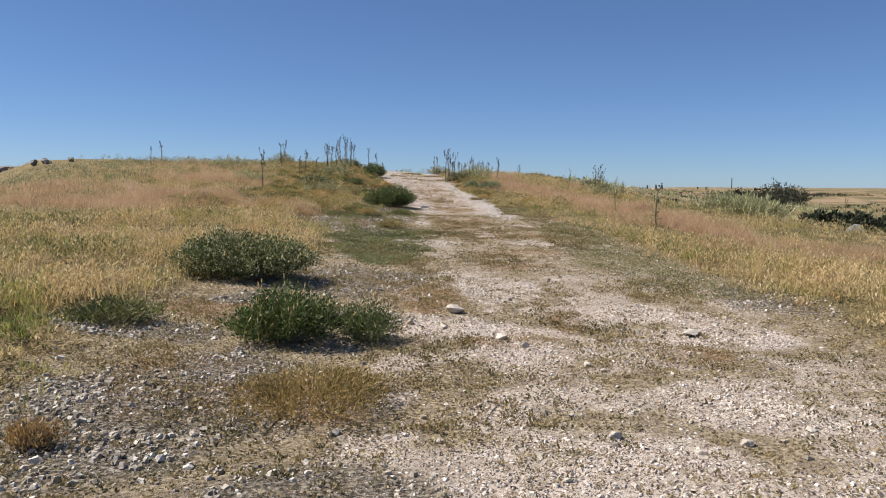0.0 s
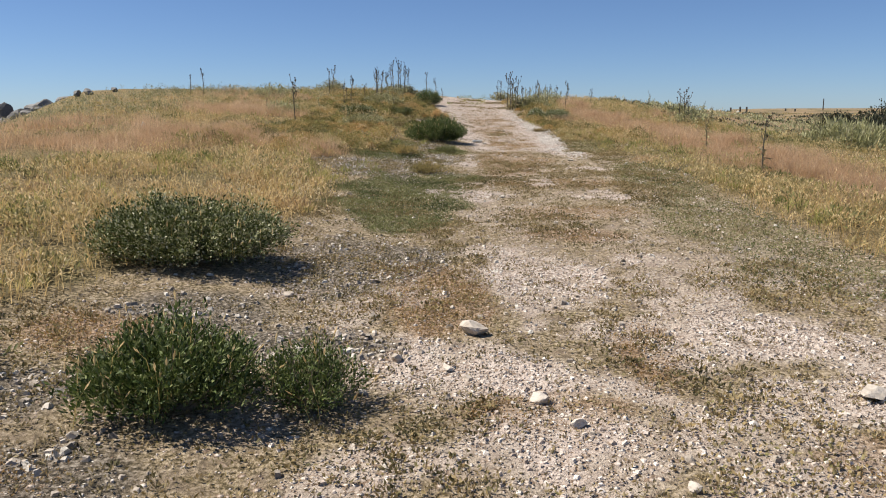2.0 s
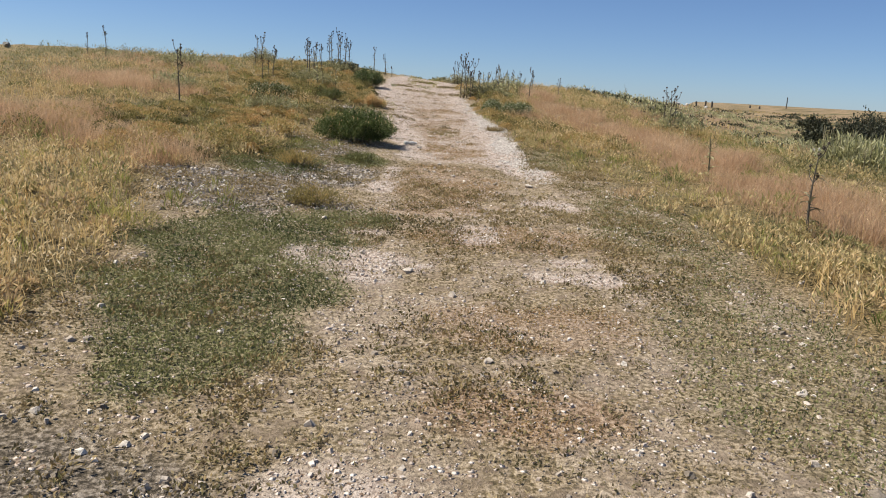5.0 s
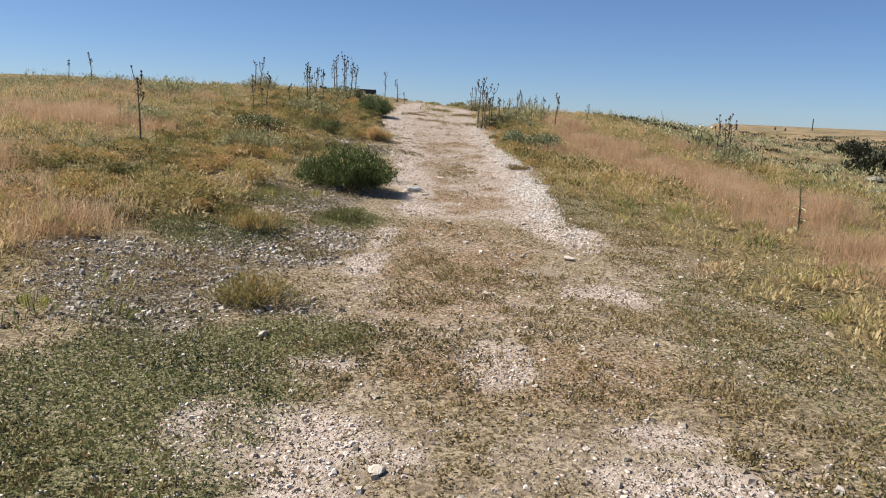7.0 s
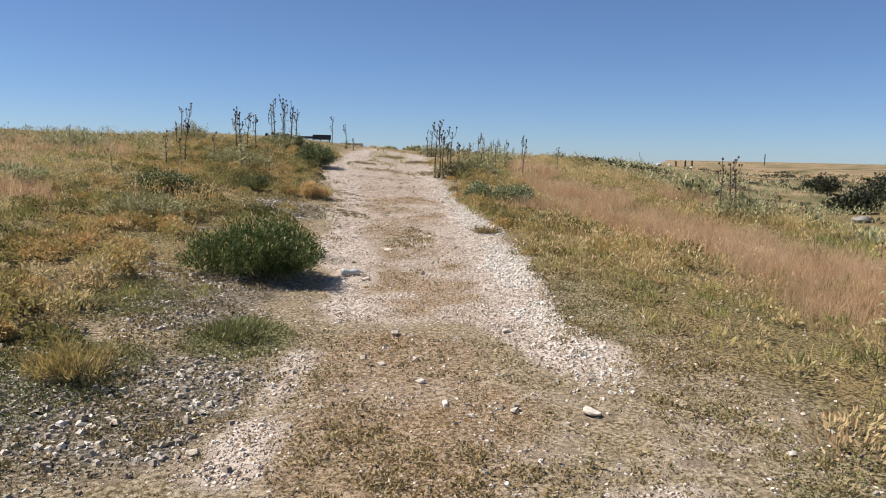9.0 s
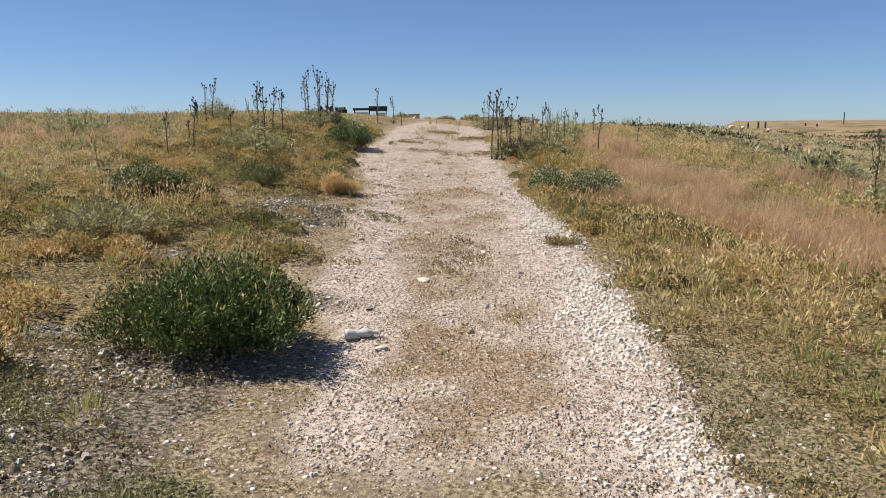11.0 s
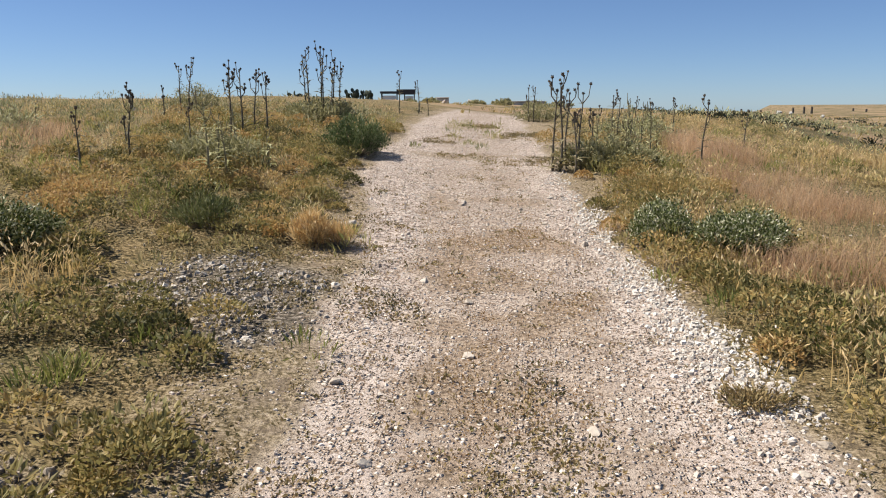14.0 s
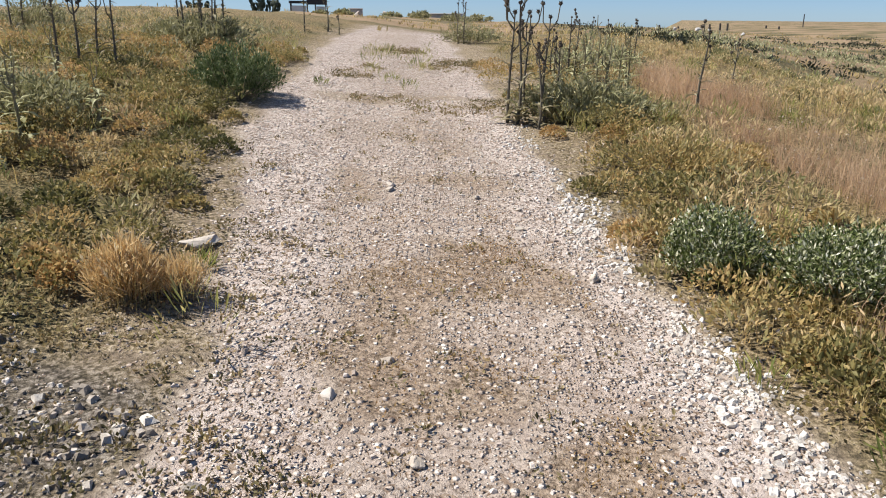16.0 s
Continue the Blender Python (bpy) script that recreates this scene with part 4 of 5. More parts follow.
for k, (bx, by, r, h) in enumerate(((-33.9, 54.0, 1.1, 0.9), (-35.3, 54.3, 0.9, 1.35), (-32.4, 54.5, 1.2, 0.85), (-33.8, 55.6, 1.1, 1.0), (-31.2, 55.6, 1.0, 0.55), (-30.0, 56.5, 0.9, 0.4), (-34.5, 53.4, 0.9, 0.7), (-33.0, 53.2, 0.7, 0.6), (-32.0, 53.4, 0.8, 0.6), (-18.4, 34.6, 0.22, 0.16), (-17.7, 34.2, 0.26, 0.18), (-16.8, 34.8, 0.18, 0.14), (-17.2, 33.5, 0.2, 0.14))):
    rock("boulder", bx, by, r, r * 0.8, h, M_GREYROCK, "dark grey weathered boulder on the brow of the slope", 730 + k, 50.0 * k, 0.25, "grey boulders", "boulder")
for k, (bx, by, r, h) in enumerate(((6.15, 31.6, 0.13, 0.15), (10.0, 18.9, 0.35, 0.25), (11.2, 18.3, 0.45, 0.25), (14.0, 38.0, 0.4, 0.2), (9.5, 30.4, 0.35, 0.3), (9.7, 29.6, 0.3, 0.25), (9.8, 28.8, 0.4, 0.3), (9.9, 28.0, 0.35, 0.3), (9.3, 27.4, 0.3, 0.25), (10.3, 27.2, 0.4, 0.35))):
    rock("boulder", bx, by, r, r * 0.75, h, M_GREYROCK, "dark grey boulder in the gully", 750 + k, 70.0 * k, 0.25, "gully boulders", "boulder")
for k, (bx, by, r, h) in enumerate(((28.5, 122.0, 0.9, 0.35), (30.0, 122.5, 0.6, 0.28), (23.0, 112.0, 0.6, 0.28), (20.5, 110.0, 0.5, 0.22), (26.5, 100.0, 0.4, 0.2), (-8.6, 33.8, 0.16, 0.1), (-7.6, 18.6, 0.13, 0.08))):
    rock("limestone_block", bx, by, r * 0.55, r * 0.45, h, M_CONCRETE, "white limestone block in the dry grass", 770 + k, 40.0 * k, 0.25, "white blocks")


def bottle(x, y):
    """A crushed plastic bottle lying on its side: dented body, neck and cap."""
    ob = thing("plastic_bottle", x, y, "crushed milky plastic bottle lying on the gravel", "bottle", turn=20)
    rings = ((0.0, 0.018), (0.004, 0.034), (0.03, 0.037), (0.06, 0.034), (0.085, 0.024), (0.11, 0.030), (0.145, 0.031), (0.165, 0.022), (0.185, 0.013), (0.2, 0.0125))
    vs, ts, n = [], [], 14
    for k, (u, r) in enumerate(rings):
        for s in range(n):
            a = 2 * math.pi * s / n
            q = r * (1 + 0.12 * noise.noise(Vector((u * 40, math.cos(a) * 1.5, math.sin(a) * 1.5))))
            vs.append((u - 0.1, q * math.cos(a), max(q * math.sin(a) * (0.8 if 0.05 < u < 0.12 else 0.95), -0.03) + 0.034))
    for k in range(len(rings) - 1):
        for s in range(n):
            i, j = k * n + s, k * n + (s + 1) % n
            ts += [(i, j, j + n), (i, j + n, i + n)]
    ts += [(0, s + 1, s) for s in range(1, n - 1)]
    part("body", tri_mesh("bottle_body", vs, ts, M_BOTTLE, smooth=True), ob)
    v, t = tube_arrays([[(Vector((0.096, 0, 0.034)), 0.0148), (Vector((0.111, 0, 0.034)), 0.0148), (Vector((0.1115, 0, 0.034)), 0.001)]], 14)
    part("cap", tri_mesh("bottle_cap", v, t, M_WHITEWALL), ob, "white screw cap")


bottle(-0.54, 19.2)


# ---- far things ----
def box_mesh(name, sx, sy, sz, mat, bevel=0.02):
    bm = bmesh.new()
    bmesh.ops.create_cube(bm, size=1.0, matrix=Matrix.Diagonal((sx, sy, sz, 1)))
    bmesh.ops.bevel(bm, geom=bm.edges[:], offset=bevel, segments=1, affect="EDGES")
    me = bpy.data.meshes.new(name)
    bm.to_mesh(me)
    bm.free()
    me.materials.append(mat)
    return me


def shelter(x, y, turn):
    ob = thing("shelter", x, y, "open shelter with a dark flat roof and whitewashed low walls", "shelter", turn=turn)
    part("roof", box_mesh("roof", 3.1, 3.2, 0.8, M_ROOF), ob, "thick dark roof", pose(1.25, 0, 2.3))
    part("roof", box_mesh("roof_low", 2.7, 3.0, 0.36, M_ROOF), ob, "thin dark roof sheet", pose(-1.652, 0, 2.22))
    post = box_mesh("post", 0.16, 0.16, 2.3, M_POST)
    for px in (-2.75, -0.25, 1.0, 2.6):
        for py in (-1.3, 1.3):
            part("post", post, ob, "", pose(px, py, 1.05))
    part("wall", box_mesh("low_wall", 2.2, 0.2, 1.75, M_WHITEWALL), ob, "whitewashed wall", pose(-1.5, -1.1, 0.83))
    part("wall", box_mesh("low_wall_b", 1.3, 0.2, 1.65, M_WHITEWALL), ob, "whitewashed wall", pose(1.8, -1.1, 0.78))


shelter(-24.8, 147.0, 10)


def prickly_pear(x, y, tall, seed):
    """A clump of flat oval pads growing on one another."""
    rnd = random.Random(seed)
    ob = thing("prickly_pear", x, y, "dark prickly pear clump on the plateau", "cactus", "prickly pears on the plateau")
    bm = bmesh.new()
    bmesh.ops.create_icosphere(bm, subdivisions=2, radius=1.0, matrix=Matrix.Translation((0, 0, 0.9)))
    for v in bm.verts:
        v.co = Vector((v.co.x * 0.17 * (0.7 + 0.25 * v.co.z), v.co.y * 0.035, v.co.z * 0.22))
    me = bpy.data.meshes.new("pad")
    bm.to_mesh(me)
    bm.free()
    me.materials.append(M_PAD)
    spots = [(Vector((rnd.uniform(-0.8, 0.8), rnd.uniform(-0.4, 0.4), -0.05)), 0) for _ in range(9)]
    for p, lvl in spots:
        if lvl > 3 or p.z > tall - 0.4:
            continue
        tilt, turn, s = rnd.uniform(-40, 40), rnd.uniform(0, 180), rnd.uniform(0.9, 1.5)
        m = Matrix.Translation(p) @ pose(0, 0, 0, 0, 0, turn) @ pose(0, 0, 0, rnd.uniform(-15, 15), tilt, 0)
        part("pad", me, ob, "", m @ Matrix.Scale(s, 4))
        top = m @ Vector((0, 0, 0.38 * s))
        for _ in range(rnd.choice((1, 1, 2))):
            if len(spots) < 46:
                spots.append((top + Vector((rnd.uniform(-0.06, 0.06), 0, 0)), lvl + 1))


prickly_pear(-21.4, 103.0, 2.0, 1)
prickly_pear(-20.3, 103.6, 1.9, 2)
prickly_pear(-28.5, 104.0, 1.9, 3)
prickly_pear(-27.4, 105.0, 1.4, 4)


def pole(name, x, y, tall, label, width=0.16):
    ob = thing(name, x, y, label, "post", "posts on the far plain")
    v, t = tube_arrays([[(Vector((0, 0, -0.3)), width / 2), (Vector((0.02, 0, tall * 0.5)), width * 0.46), (Vector((0, 0, tall)), width * 0.42), (Vector((0, 0, tall + 0.01)), 0.005)]], 8)
    part("shaft", tri_mesh("shaft", v, t, M_POST), ob)


for az, d, tall in ((-12.6, 150, 0.7), (-15.75, 150, 1.05), (-16.4, 150, 1.15), (-16.85, 150, 1.15), (-13.8, 150, 0.6), (-19.3, 170, 0.6), (-21.55, 190, 2.6), (-20.0, 160, 0.5)):
    pole("fence_post", 0.4 + d * math.sin(radians(-az)), 15.2 + d * math.cos(radians(az)), tall, "dark weathered post on the far plain", 0.38 if tall < 2 else 0.26)


def hut(x, y, w, d, h, mat, label, turn):
    ob = thing("ruin", x, y, label, "ruin", "ruins on the plateau", turn)
    part("wall", box_mesh("ruin_wall", w, d, h, mat, 0.08), ob, "", pose(0, 0, h / 2 - 0.2))
    part("roof_slab", box_mesh("ruin_slab", w * 1.06, d * 1.1, 0.2, mat, 0.05), ob, "flat roof slab", pose(0, 0, h - 0.1))


hut(-16.5, 140.0, 1.9, 2.5, 1.3, M_CONCRETE, "small grey concrete hut beyond the crest", 8)
hut(-5.0, 150.0, 8.0, 4.0, 0.75, M_CONCRETE, "long low grey ruin beyond the crest", -5)
hut(-66.0, 70.0, 7.0, 6.0, 2.6, M_ROOF, "dark low building far down the slope", 30)
for k, (bx, by, r, h) in enumerate(((-12.0, 138.0, 0.7, 0.6), (-8.0, 141.0, 0.6, 0.5), (-13.5, 120.0, 0.6, 0.5))):
    rock("limestone_block", bx, by, r, r, h, M_ROCK, "white block on the plateau beyond the crest", 790 + k, 25.0 * k, 0.2, "white blocks")
for k, (bx, by, r, h) in enumerate(((-15.0, 118, 1.2, 0.9), (-10.0, 125, 1.5, 0.9), (-6.5, 130, 1.6, 1.1), (-2.0, 128, 2.2, 1.2), (1.5, 135, 2.0, 1.2), (-18.5, 122, 1.0, 0.8), (-31, 110, 1.4, 0.9), (-48, 112, 1.5, 1.0), (-53, 110, 1.0, 0.9))):
    bush("scrub_bush", bx, by, r, r, h * 0.8, 900, M_GREYLEAF, "grey-green scrub bush far off on the plateau", 0.3, 0.5, 0.5, 60, 80 + k, group="scrub beyond the crest")


# ---- grass, herbs and gravel ----
def grasses():
    global rng
    rng = np.random.default_rng(21)

    def closeness(x, y):
        return np.clip(1.25 - np.hypot(np.maximum(np.abs(x) - 2.5, 0) / 9.0, np.maximum(y - 22, 0) / 22.0), 0.12, 1)

    def lay(name, label, box, per, chance, tall, wide, lean, mats, heads=None, spread=0.5):
        x, y = scatter(*box, per, chance)
        c = closeness(x, y)
        h = tall * rng.uniform(1 - spread, 1 + spread * 0.6, len(x)) * (0.25 + 1.5 * grain(x, y, 0.6, 51, 2)) * (0.45 + 0.55 * cover_at(x, y)[3])
        v, t, i = blade_arrays(x, y, height(x, y), h, wide / np.sqrt(c) * rng.uniform(0.7, 1.3, len(x)), rng.uniform(lean * 0.2, lean, len(x)), heads=heads)
        stuff(name, tri_mesh(name, v, t, mats, i), label, "grass")

    def gold(x, y):
        bare, green, rust, tall, grey, red, scrub = cover_at(x, y)
        g = step(0.56, 0.70, grain(x, y, 2.4, 61, 3)) * 0.6 * (1 - step(14.5, 16, y) * (x > -5.5) * (x < 0))
        g = np.maximum(g, blobs(x, y, ((-2.6, 9.8, 2.2, 1.9), (-2.3, 12.0, 1.0, 1.6), (-1.6, 12.6, 0.4, 0.7), (-3.6, 6.8, 1.2, 0.9), (-2.6, 7.45, 0.55, 0.4), (-1.8, 12.4, 0.25, 0.55), (2.4, 21.5, 0.8, 1.2), (2.0, 22.8, 0.8, 0.8), (3.2, 11.5, 0.9, 2.0), (4.2, 9.0, 1.2, 1.5), (-3.6, 22.9, 0.6, 0.4))))
        g = g * (1 - 0.85 * blobs(x, y, ((1.9, 17.6, 0.8, 2.2), (1.6, 20.2, 0.6, 1.5), (2.4, 14.0, 0.7, 2.2))))
        return tall * (1 - 0.85 * red) * g * closeness(x, y) * step(0.34, 0.5, grain(x, y, 0.3, 69, 2))

    def olive(x, y):
        bare, green, rust, tall, grey, red, scrub = cover_at(x, y)
        return tall * (1 - 0.8 * red) * (1 - 0.8 * (y > 14.5) * (x > -5.5) * (x < 0.5)) * (0.3 + 0.7 * step(0.4, 0.6, grain(x, y, 1.8, 62, 3))) * step(0.3, 0.52, grain(x, y, 0.25, 70, 2)) * closeness(x, y)

    def redden(x, y):
        return cover_at(x, y)[5] * closeness(x, y) * step(0.25, 0.5, grain(x, y, 0.8, 83, 2))

    lay("golden_grass", "tall golden dry grass with nodding seed heads", (-12, 9, 2.5, 38), 330, gold, 0.21, 0.0065, 0.7, [M_OAT, M_HEAD], (0.052, 0.013))
    lay("olive_grass", "olive and straw-coloured dry grass", (-14, 10, 2, 40), 210, olive, 0.11, 0.007, 0.9, [M_FIELD])
    lay("red_grass", "hazy patches of fine reddish grass", (-12, 10, 8, 34), 1700, redden, 0.27, 0.0032, 1.0, [M_RED])

    def herb(name, label, box, per, chance, mat, tall, leaf):
        x, y = scatter(*box, per, chance)
        hump = step(0.3, 0.7, grain(x, y, 0.3, 64, 2)) * 0.8 + 0.2
        p = np.stack([x, y, height(x, y) + tall * hump * rng.random(len(x))], 1)
        ln = leaf * rng.uniform(0.6, 1.3, len(x))
        v, t = leaf_arrays(p, rng.normal(size=(len(x), 3)) + np.array([0, 0, 0.9]), ln, ln * 0.4)
        stuff(name, tri_mesh(name, v, t, mat), label, "herb")

    def mat_green(x, y):
        return cover_at(x, y)[1]

    def mat_rust(x, y):
        return cover_at(x, y)[2] * step(0.35, 0.55, grain(x, y, 0.3, 66, 3))

    def dwarf(x, y):
        bare, green, rust, tall, grey, red, scrub = cover_at(x, y)
        tl = np.interp(y, TRACK_Y, TRACK_L)
        left = step(0.0, 0.3, tl - x) * (1 - step(2.6, 4.4, tl - x)) * step(19.8, 20.8, y) * (1 - 0.95 * blobs(x, y, ((-2.2, 23.45, 0.95, 0.7), (-1.85, 24.6, 0.4, 0.6))))
        tr = np.interp(y, TRACK_Y, TRACK_R)
        right = step(-0.04, 0.12, x - tr) * (1 - step(1.0, 2.0, x - tr)) * step(19.5, 21.5, y)
        slope = (1 - step(-2.3, -1.7, x + 0.25 * (y - 17))) * step(-6.2, -5.2, x) * step(15.0, 16.2, y) * (1 - step(20.0, 21.0, y)) * 0.9 * closeness(x, y)
        return np.maximum(np.maximum(left, slope), right * np.where(y < 25.5, 0.85, 0.4)) * step(0.33, 0.55, grain(x, y, 0.5, 67, 3)) * (1 - grey * 0.9)

    herb("green_mat", "low green mat plants on the worn ground", (-2.5, 4, 7.5, 20.5), 5200, mat_green, M_GREENMAT, 0.05, 0.022)
    herb("rusty_mat", "low rusty herbs on the worn ground", (-2.5, 2.5, 3.5, 26), 4200, mat_rust, M_RUST, 0.035, 0.016)

    def cushions(name, label, box, per, chance, mat, radius, tall, leaves, leaf, wide, up):
        """Many small domed plants, each of a handful of leaves."""
        cx, cy = scatter(*box, per, chance)
        r = radius * rng.uniform(0.5, 1.4, len(cx))
        n = len(cx) * leaves
        r, x, y = np.repeat(r, leaves), np.repeat(cx, leaves), np.repeat(cy, leaves)
        a, q = rng.uniform(0, 2 * np.pi, n), np.sqrt(rng.random(n))
        x, y = x + np.cos(a) * q * r, y + np.sin(a) * q * r
        z = height(x, y) + tall * np.repeat(0.35 + 1.4 * grain(cx, cy, 0.7, 84, 2), leaves) * r / radius * np.sqrt(1 - 0.9 * q * q) * (0.5 + 0.5 * np.sqrt(rng.random(n)))
        out = np.stack([np.cos(a) * q, np.sin(a) * q, np.full(n, up)], 1) + rng.normal(scale=0.6, size=(n, 3))
        ln = leaf * rng.uniform(0.6, 1.4, n)
        v, t = leaf_arrays(np.stack([x, y, z - ln * 0.4], 1), out, ln, ln * wide)
        tone = 0.6 * rng.random(len(cx)) + 0.4 * (2.2 * grain(cx, cy, 1.1, 85, 3) - 0.6)
        stuff(name, set_tone(tri_mesh(name, v, t, mat), np.repeat(tone, leaves * 4)), label, "herb")

    def meadow(x, y):
        z = cover_at(x, y)
        near_track = (y > 18.5) * (x > -5.0) * (x < 0.5)
        return z[3] * (1 - 0.9 * z[5]) * (1 - 0.75 * near_track) * np.where((x > -4.5) & (x < 4.5), 1.0, 0.66) * closeness(x, y) * (0.25 + 0.75 * step(0.35, 0.6, grain(x, y, 1.4, 81, 3)))

    def crumbs(x, y):
        z = cover_at(x, y)
        return (1 - z[3]) * (1 - (0.75 - 0.25 * (y < 16.5)) * z[0]) * (1 - 0.3 * z[4]) * (0.25 + 0.75 * step(0.36, 0.56, grain(x, y, 0.4, 82, 3))) * (y < 28) * np.where(y < 17.2, 1.0, 0.2)

    cushions("dwarf_herbs", "olive and brown dwarf herbs beside the track", (-6.5, 4, 3, 33), 18, dwarf, M_OLIVEHERB, 0.165, 0.17, 290, 0.031, 0.5, 0.7)
    cushions("meadow_herbs", "low olive and yellow herbs over the dry meadow", (-13, 9, 2.5, 40), 16, meadow, M_MEADOW, 0.145, 0.15, 62, 0.05, 0.32, 1.2)
    def tufted(x, y):
        z = cover_at(x, y)
        return np.maximum(z[3], 0.4 * (x < -1.0) * (y > 10)) * (1 - 0.7 * z[5]) * closeness(x, y) * step(0.3, 0.6, grain(x, y, 1.2, 89, 2))

    cushions("grass_tussocks", "upright olive and straw grass tussocks in the meadow", (-8, 7, 7, 34), 4.5, tufted, M_WEED, 0.13, 0.17, 46, 0.085, 0.09, 1.7)
    cushions("ground_herbs", "tiny flat brown herbs on the worn ground", (-3, 4, 1.8, 31), 180, crumbs, M_TURF, 0.042, 0.02, 10, 0.019, 0.5, 0.5)
    def low(x, y):
        z = cover_at(x, y)
        spots = blobs(x, y, ((-0.7, 8.6, 1.0, 1.7), (-1.8, 17.0, 0.8, 1.2), (-2.4, 4.2, 0.8, 1.4), (-2.8, 6.3, 1.0, 0.8), (-1.6, 10.0, 0.9, 0.7), (-2.2, 13.8, 0.7, 1.0), (-1.6, 15.3, 1.0, 1.0), (-1.5, 16.9, 0.9, 0.8), (0.5, 13.9, 1.1, 1.7), (-0.25, 7.7, 0.5, 0.9), (1.02, 6.8, 0.3, 0.7), (2.3, 8.2, 0.7, 0.8), (0.3, 10.3, 0.8, 0.6), (1.9, 13.2, 0.7, 1.8), (-1.9, 18.2, 0.9, 0.8), (-2.5, 16.2, 1.0, 1.2), (-0.9, 15.8, 0.4, 0.9), (0.9, 7.8, 0.5, 0.6), (-2.0, 22.9, 0.5, 0.5), (0.1, 4.3, 0.6, 0.4), (1.6, 5.4, 0.5, 0.2), (-0.1, 21.5, 0.25, 1.6), (1.0, 6.0, 1.2, 0.4), (-0.5, 5.2, 0.9, 0.8), (-1.2, 3.6, 0.9, 1.0), (1.9, 16.6, 0.4, 1.6), (1.8, 19.6, 0.55, 1.4), (1.5, 20.8, 0.5, 1.3), (-2.2, 22.7, 0.7, 0.5), (-2.9, 24.6, 1.7, 3.0), (-2.6, 21.5, 1.5, 1.6), (1.4, 23.5, 0.6, 1.5), (-1.3, 11.2, 0.9, 1.0), (-1.5, 19.9, 0.5, 0.3), (-1.2, 23.2, 0.4, 0.3), (-0.75, 6.95, 0.55, 0.35), (-1.3, 29.5, 0.5, 0.3), (-0.6, 29.1, 0.5, 0.22), (0.0, 29.5, 0.4, 0.35), (-1.9, 31.5, 0.3, 0.8), (-0.6, 33.2, 0.4, 0.9), (-1.5, 35.0, 0.4, 0.5), (1.75, 18.0, 0.6, 1.6)))
        return np.maximum(np.maximum(spots * 0.85, 0.22 * (y < 7) * (x > -1)), 0.1 * strip_at(x, y) * (y < 29)) * (0.15 + 0.85 * step(0.36, 0.55, grain(x, y, 0.45, 87, 3))) * (1 - 0.75 * blobs(x, y, PALE)) * (1 - 0.15 * z[4])

    cushions("low_herbs", "flat brown and olive herbs on the worn ground", (-4, 4, 2.5, 37.5), 198, low, M_LOWHERB, 0.065, 0.034, 15, 0.022, 0.5, 0.7)
    cushions("brow_herbs", "grey-green and straw herbs along the brow of the hill", (-15, -3.2, 13, 37), 6.0, lambda x, y: ((y > 27) | (x < -8.5)) * step(0.35, 0.55, grain(x, y, 1.1, 90, 3)), M_GREYLEAF, 0.16, 0.24, 24, 0.07, 0.22, 1.5)
    cushions("green_weeds", "yellow-green weeds beside the stony ground", (-4.5, -1.3, 2.8, 7.0), 90, lambda x, y: (1 - step(-1.8, -1.45, x + 0.53 * (y - 3.1))) * step(0.4, 0.55, grain(x, y, 0.7, 88, 2)), M_WEED, 0.10, 0.16, 26, 0.06, 0.16, 1.8)

    cushions("pale_herbs", "pale yellow-green leafy herbs over the gully floor", (3.6, 24, 22, 62), 1.2, lambda x, y: step(0.45, 0.6, grain(x, y, 4.0, 85, 3)) * step(1.0, 3.0, x - 3.0 + (y < 27) * (27 - y) * 0.5), M_PALELEAF, 0.35, 0.35, 34, 0.13, 0.3, 1.2)
    cushions("dark_herbs", "dark low scrub over the gully floor", (5, 45, 26, 100), 0.5, lambda x, y: step(0.5, 0.62, grain(x, y, 5.0, 86, 3)), M_LEAFSCRUB, 0.4, 0.22, 26, 0.16, 0.4, 0.9)

    # spiky tussocks over the far land
    x, y = scatter(-50, 90, 30, 130, 1.0, lambda x, y: step(0.45, 0.62, grain(x, y, 6.0, 68, 4)) * 0.7 * (1 - 0.6 * step(60, 150, np.hypot(x, y))) * ((y > 42) | (x > 7)))
    k = 5
    x, y = np.repeat(x, k) + rng.normal(scale=0.18, size=len(x) * k), np.repeat(y, k) + rng.normal(scale=0.18, size=len(y) * k)
    v, t, i = blade_arrays(x, y, height(x, y), rng.uniform(0.1, 0.28, len(x)), np.full(len(x), 0.05), rng.uniform(0.4, 1.3, len(x)))
    stuff("far_tussocks", tri_mesh("far_tussocks", v, t, M_FIELD), "dry tussocks over the far plain", "grass")


grasses()


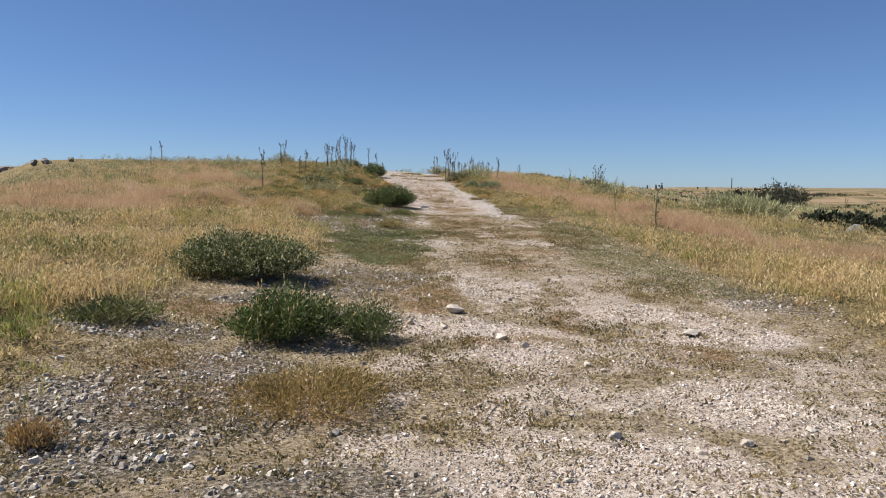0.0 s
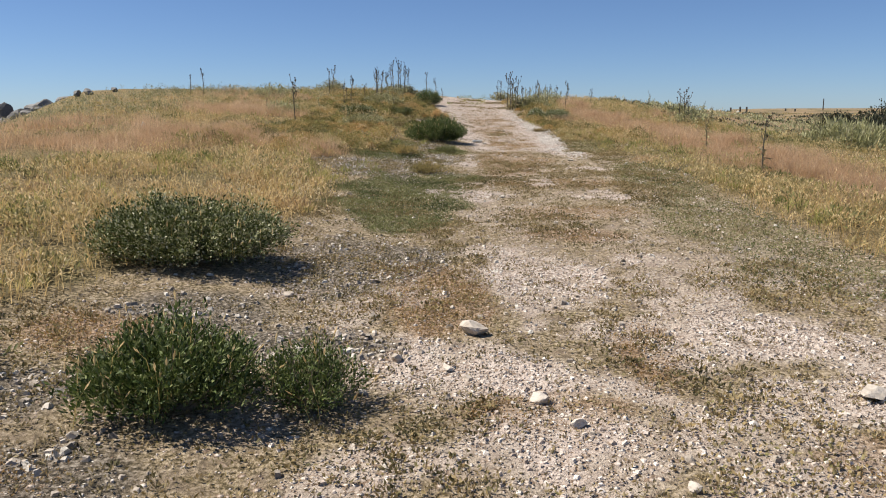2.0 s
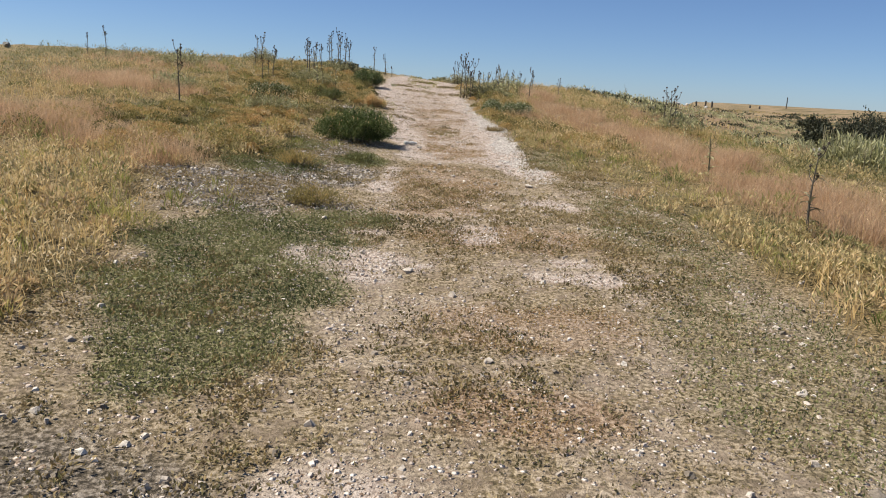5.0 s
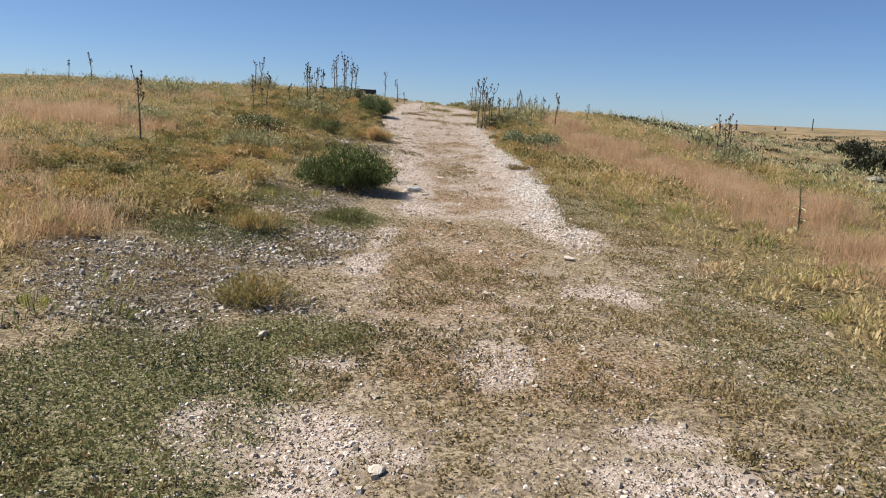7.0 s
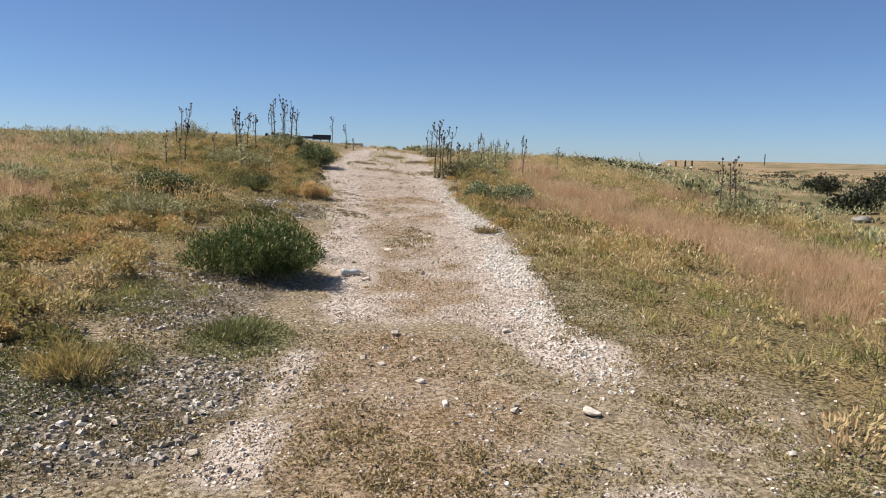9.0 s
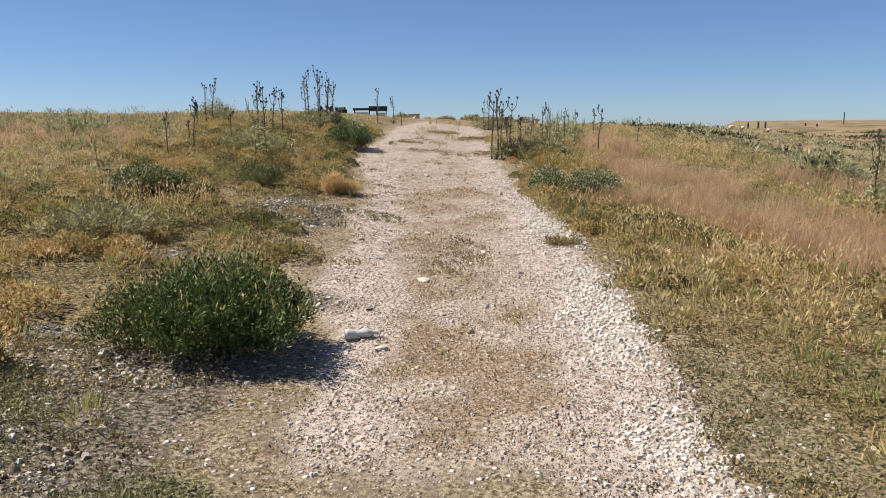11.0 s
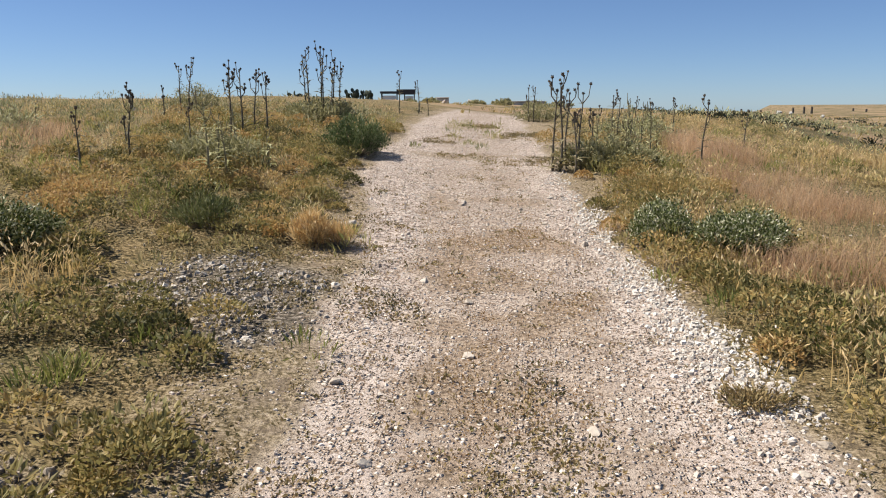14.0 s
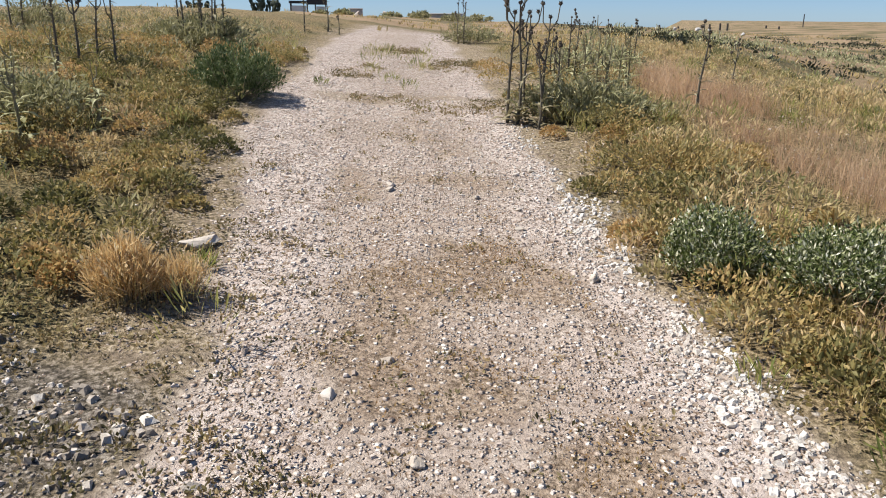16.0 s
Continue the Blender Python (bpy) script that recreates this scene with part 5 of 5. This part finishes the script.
def gravel():
    global rng
    rng = np.random.default_rng(31)
    cube = np.array([(-1, -1, -1), (1, -1, -1), (1, 1, -1), (-1, 1, -1), (-1, -1, 1), (1, -1, 1), (1, 1, 1), (-1, 1, 1)], float)
    cube[4:, :2] *= 0.62
    tri = np.array([(4, 5, 6), (4, 6, 7), (0, 1, 5), (0, 5, 4), (1, 2, 6), (1, 6, 5), (2, 3, 7), (2, 7, 6), (3, 0, 4), (3, 4, 7)])

    def lay(name, label, box, per, chance, lo, hi, mat=M_GRAVEL):
        x, y = scatter(*box, per, chance)
        n = len(x)
        s = lo + (hi - lo) * rng.random(n) ** 3
        v = cube[None] * (0.5 + 0.5 * rng.random((n, 8, 3))) * np.stack([s * rng.uniform(0.7, 1.3, n), s * rng.uniform(0.6, 1.0, n), s * rng.uniform(0.4, 0.7, n)], 1)[:, None, :] * 0.55
        a, b = rng.uniform(0, 2 * np.pi, n), rng.normal(scale=0.35, size=n)
        ca, sa, cb, sb = np.cos(a)[:, None], np.sin(a)[:, None], np.cos(b)[:, None], np.sin(b)[:, None]
        vx, vz = v[..., 0] * cb - v[..., 2] * sb, v[..., 0] * sb + v[..., 2] * cb
        px, py = vx * ca - v[..., 1] * sa, vx * sa + v[..., 1] * ca
        v = np.stack([px + x[:, None], py + y[:, None], vz + (height(x, y) + s * 0.10)[:, None]], 2).reshape(-1, 3)
        t = (tri[None] + (np.arange(n) * 8)[:, None, None]).reshape(-1, 3)
        stuff(name, tri_mesh(name, v, t, mat), label, "gravel")

    def on_track(x, y):
        bare = cover_at(x, y)[0]
        heap = blobs(x, y, PALE) * np.where(y > 8, 0.3, 0.8)
        return np.clip(bare * (0.16 + 0.55 * heap + 0.3 * step(0.42, 0.62, grain(x, y, 0.5, 71, 3))) * (1 - 0.7 * cover_at(x, y)[2]) * (1 - 0.4 * strip_at(x, y)), 0, 1) + 0.03

    lay("track_gravel", "dusty crushed limestone gravel strewn over the track", (-3.2, 3.2, 1.8, 34), 1050, on_track, 0.012, 0.034)

    def on_edge(x, y):
        tr, rr = np.interp(y, TRACK_Y, TRACK_R), np.interp(y, TRACK_Y, RUT_R)
        wob = (grain(x, y, 0.5, 74, 3) - 0.5) * 0.5
        band = step(-0.02, 0.25, x - rr - 0.12 + wob) * step(-0.1, 0.1, tr - x + wob * 0.6)
        return band * step(15.8, 17, y) * (0.25 + 0.75 * step(0.34, 0.52, grain(x, y, 0.8, 73, 3))) * (1 - 0.75 * step(25, 28, y))

    lay("edge_gravel", "heaped white crushed limestone along the edge of the track", (-0.8, 2.0, 15.5, 28.5), 2100, on_edge, 0.015, 0.043, M_WHITESTONE)

    def on_grey(x, y):
        z = cover_at(x, y)
        return np.clip(z[4] * step(0.3, 0.5, grain(x, y, 0.4, 72, 2)) * (1 - 0.75 * blobs(x, y, ((-1.4, 7.9, 1.0, 1.1), (3.3, 7.8, 0.9, 1.0)))) + 0.03 * (1 - z[3]) * (y < 17), 0, 1)

    lay("field_stones", "grey and white stones lying among the herbs", (-3.6, 4.2, 2, 27), 900, on_grey, 0.014, 0.058, M_FIELDSTONE)


gravel()
